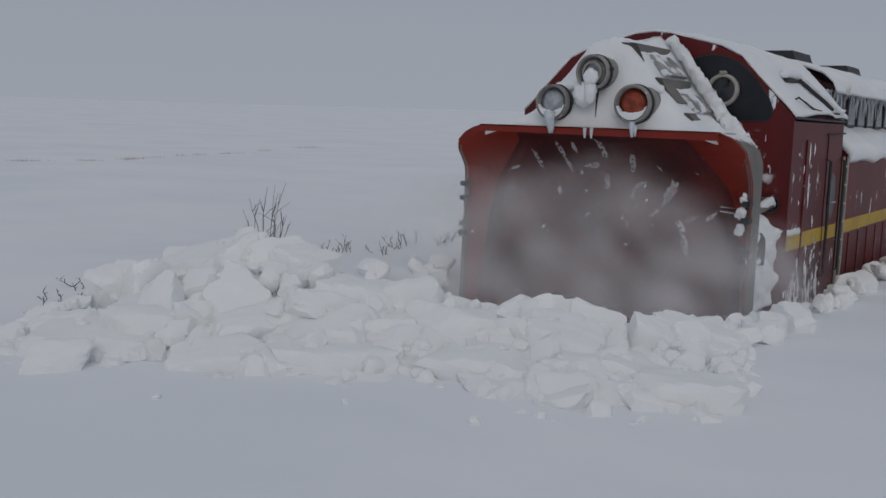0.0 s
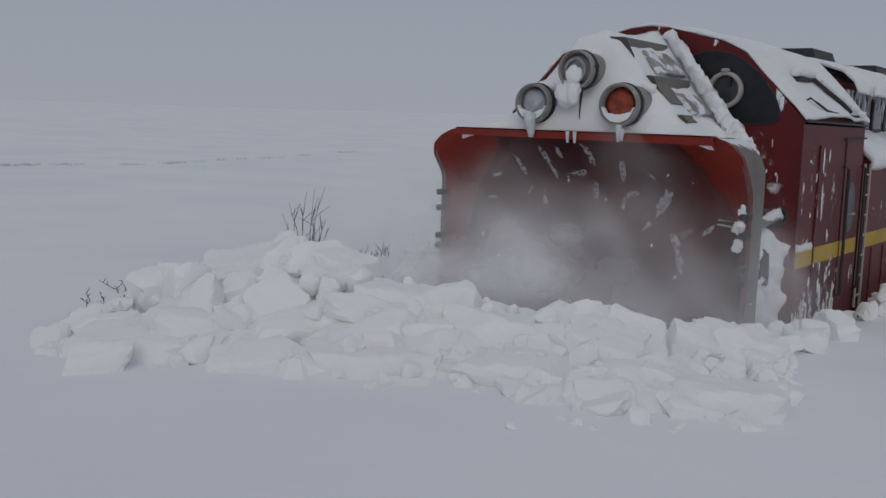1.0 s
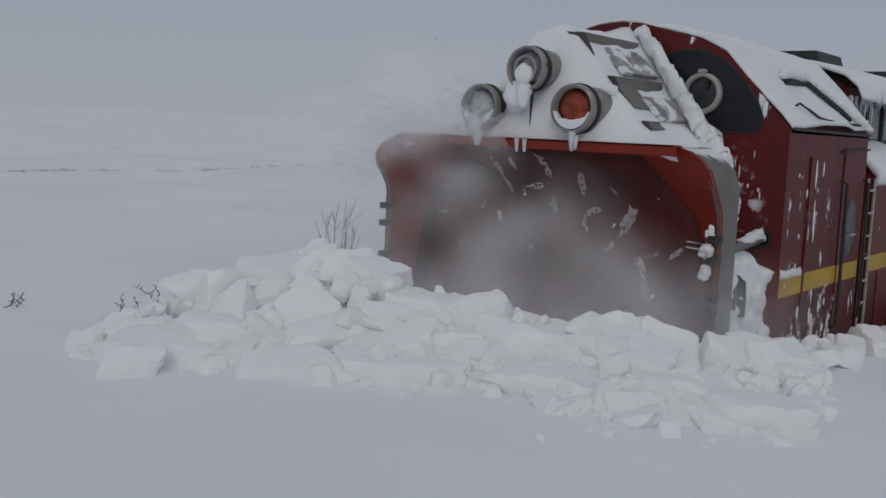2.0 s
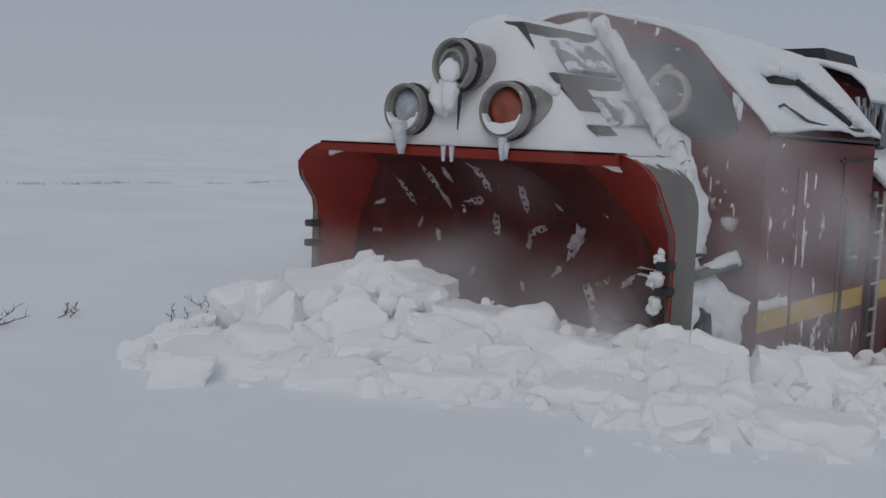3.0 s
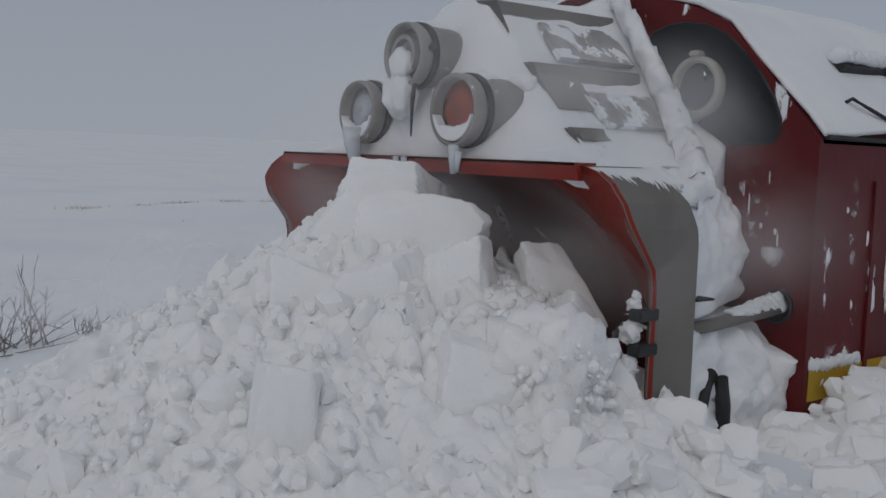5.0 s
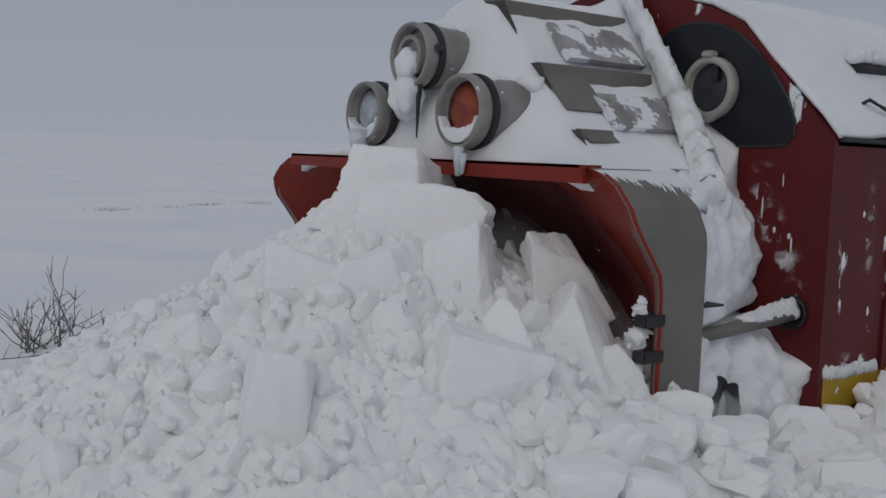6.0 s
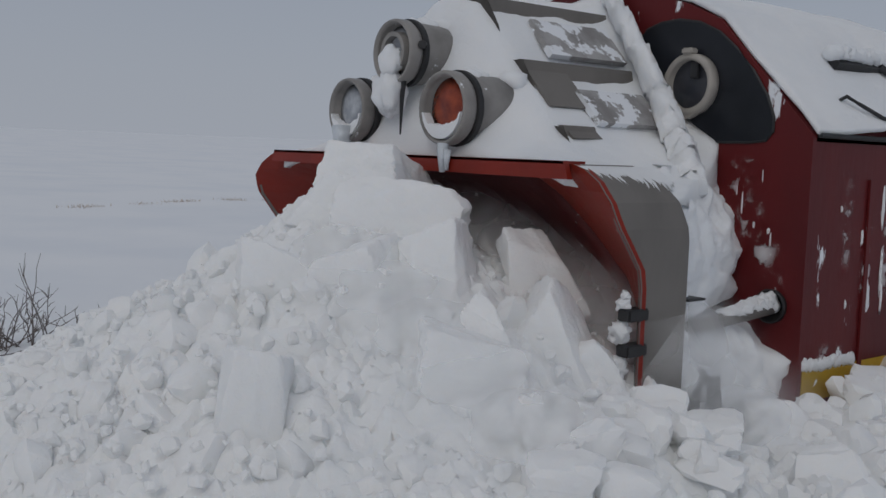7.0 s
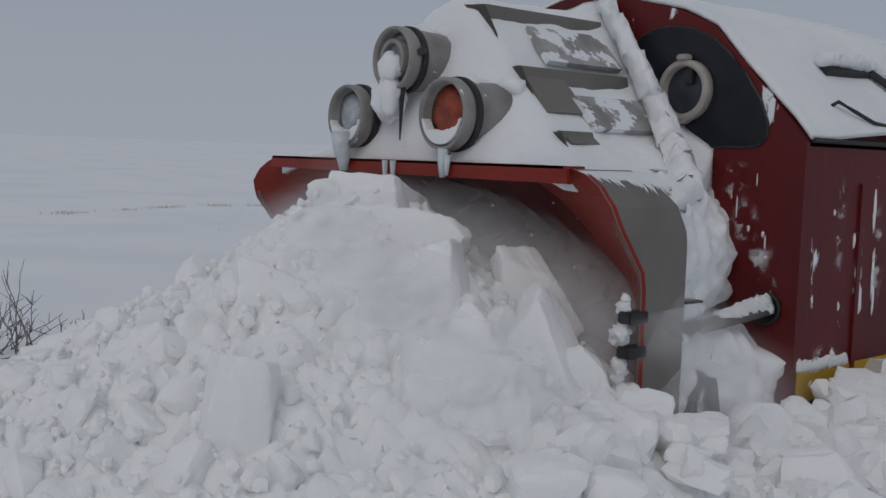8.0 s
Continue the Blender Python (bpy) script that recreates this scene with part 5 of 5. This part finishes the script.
def motions():
    for ob in (wagon, engine):
        walk(ob, [(t, pose(0, y, 0)) for t, y in LIP])
    rng = random.Random(5)

    def slump(p):
        k = smooth((p.z - 1.3) / 0.8)
        return Vector((0.0, 0.10 * k, -0.12 * k))

    def pushed(a, r, t):
        """How far the blade has shoved a block at a by the time t."""
        reach = 0.5 if abs(a.x) < 1.15 else 0.12
        return min(0.0, lip_at(t) + reach - (a.y + r))

    for (ob, m, e, r), p, rest in PLAN:
        a = m.translation.copy()
        e2 = rest or tuple(v + rng.uniform(-45, 45) for v in e)
        s = slump(p)
        end = [(7.0, pose(*p, *e2)), (7.5, pose(*(p + s * 0.55), *e2)), (8.0, pose(*(p + s), *e2))]
        if a.z < 0.7:
            # dug out of the drift: it rides up with the heap and settles a little on the way
            lag = rng.uniform(0.0, 0.12)
            tilt = [rng.uniform(-14, 14) for _ in range(3)]
            rows = []
            for t, _, _ in RISE:
                k = 1 - smooth((t - 3.5) / 1.6)
                rows.append((t + lag * (1 if t > 0 else 0), pose(*(p + risen(t)), *[u + k * v for u, v in zip(e2, tilt)])))
            walk(ob, rows + [(6.0, pose(*p, *e2))] + end)
            continue
        tc = max(3.0, time_at(max(3.1, a.y + r - 0.45)))
        tl = max(tc + 0.1, min(4.25, 3.85 + 0.35 * max(0.0, (4.8 - a.y) / 1.8) + rng.uniform(-0.06, 0.06)))
        ta = tl + rng.uniform(0.7, 1.0)
        tm = (tl + ta) / 2
        b = a + Vector((0, pushed(a, r, tl), 0.03))
        mid = b.lerp(p + risen(tm), 0.4)
        mid.z = max(mid.z, b.z - 0.1) + rng.uniform(0.0, 0.06)
        mid.y = min(mid.y, lip_at(tm) + (0.40 if abs(mid.x) < 1.1 else 0.0) - r)
        e1 = tuple((u + v) / 2 + rng.uniform(-15, 15) for u, v in zip(e, e2))
        walk(ob, [(0.0, m), (tc, m), (tl, pose(*b, *e)), (tm, pose(*mid, *e1)), (ta, pose(*(p + risen(ta)), *e2)), (max(ta + 0.1, 5.6), pose(*p, *e2))] + end)
    for ob, y in LOOSE_CRUMBS:
        tc = max(3.3, time_at(max(3.15, y - 0.2)))
        walk(ob, [(0.0, pose(0, 0, 0)), (tc, pose(0, 0, 0)), (min(4.9, tc + 0.6), pose(0, min(0, 3.0 - y), -0.2)), (5.4, pose(0, min(0, 2.6 - y), -0.75)), (8.0, pose(0, min(0, 2.6 - y), -0.75))])
    # packed drifts in the way are shoved under the heap
    for ob, m, e, r in DRIFTS:
        a = m.translation.copy()
        if a.x > 1.75:
            continue
        tc = max(3.4, time_at(max(3.1, a.y)))
        b = Vector((a.x * 0.7, min(a.y - 0.6, 3.0), 0.25))
        walk(ob, [(0.0, m), (tc, m), (min(5.0, tc + 0.5), pose(*b, *e)), (8.0, pose(*b, *e))])
    for ob in (HEAP, *HEAP_CRUMBS):
        walk(ob, [(t, pose(0, y, z)) for t, y, z in RISE] + [(7.0, pose(0, 0, 0)), (7.5, pose(0, 0.01, -0.012)), (8.0, pose(0, 0.02, -0.025))])
    for ob, rows in CLOUDS + SURGE:
        walk(ob, rows)


motions()
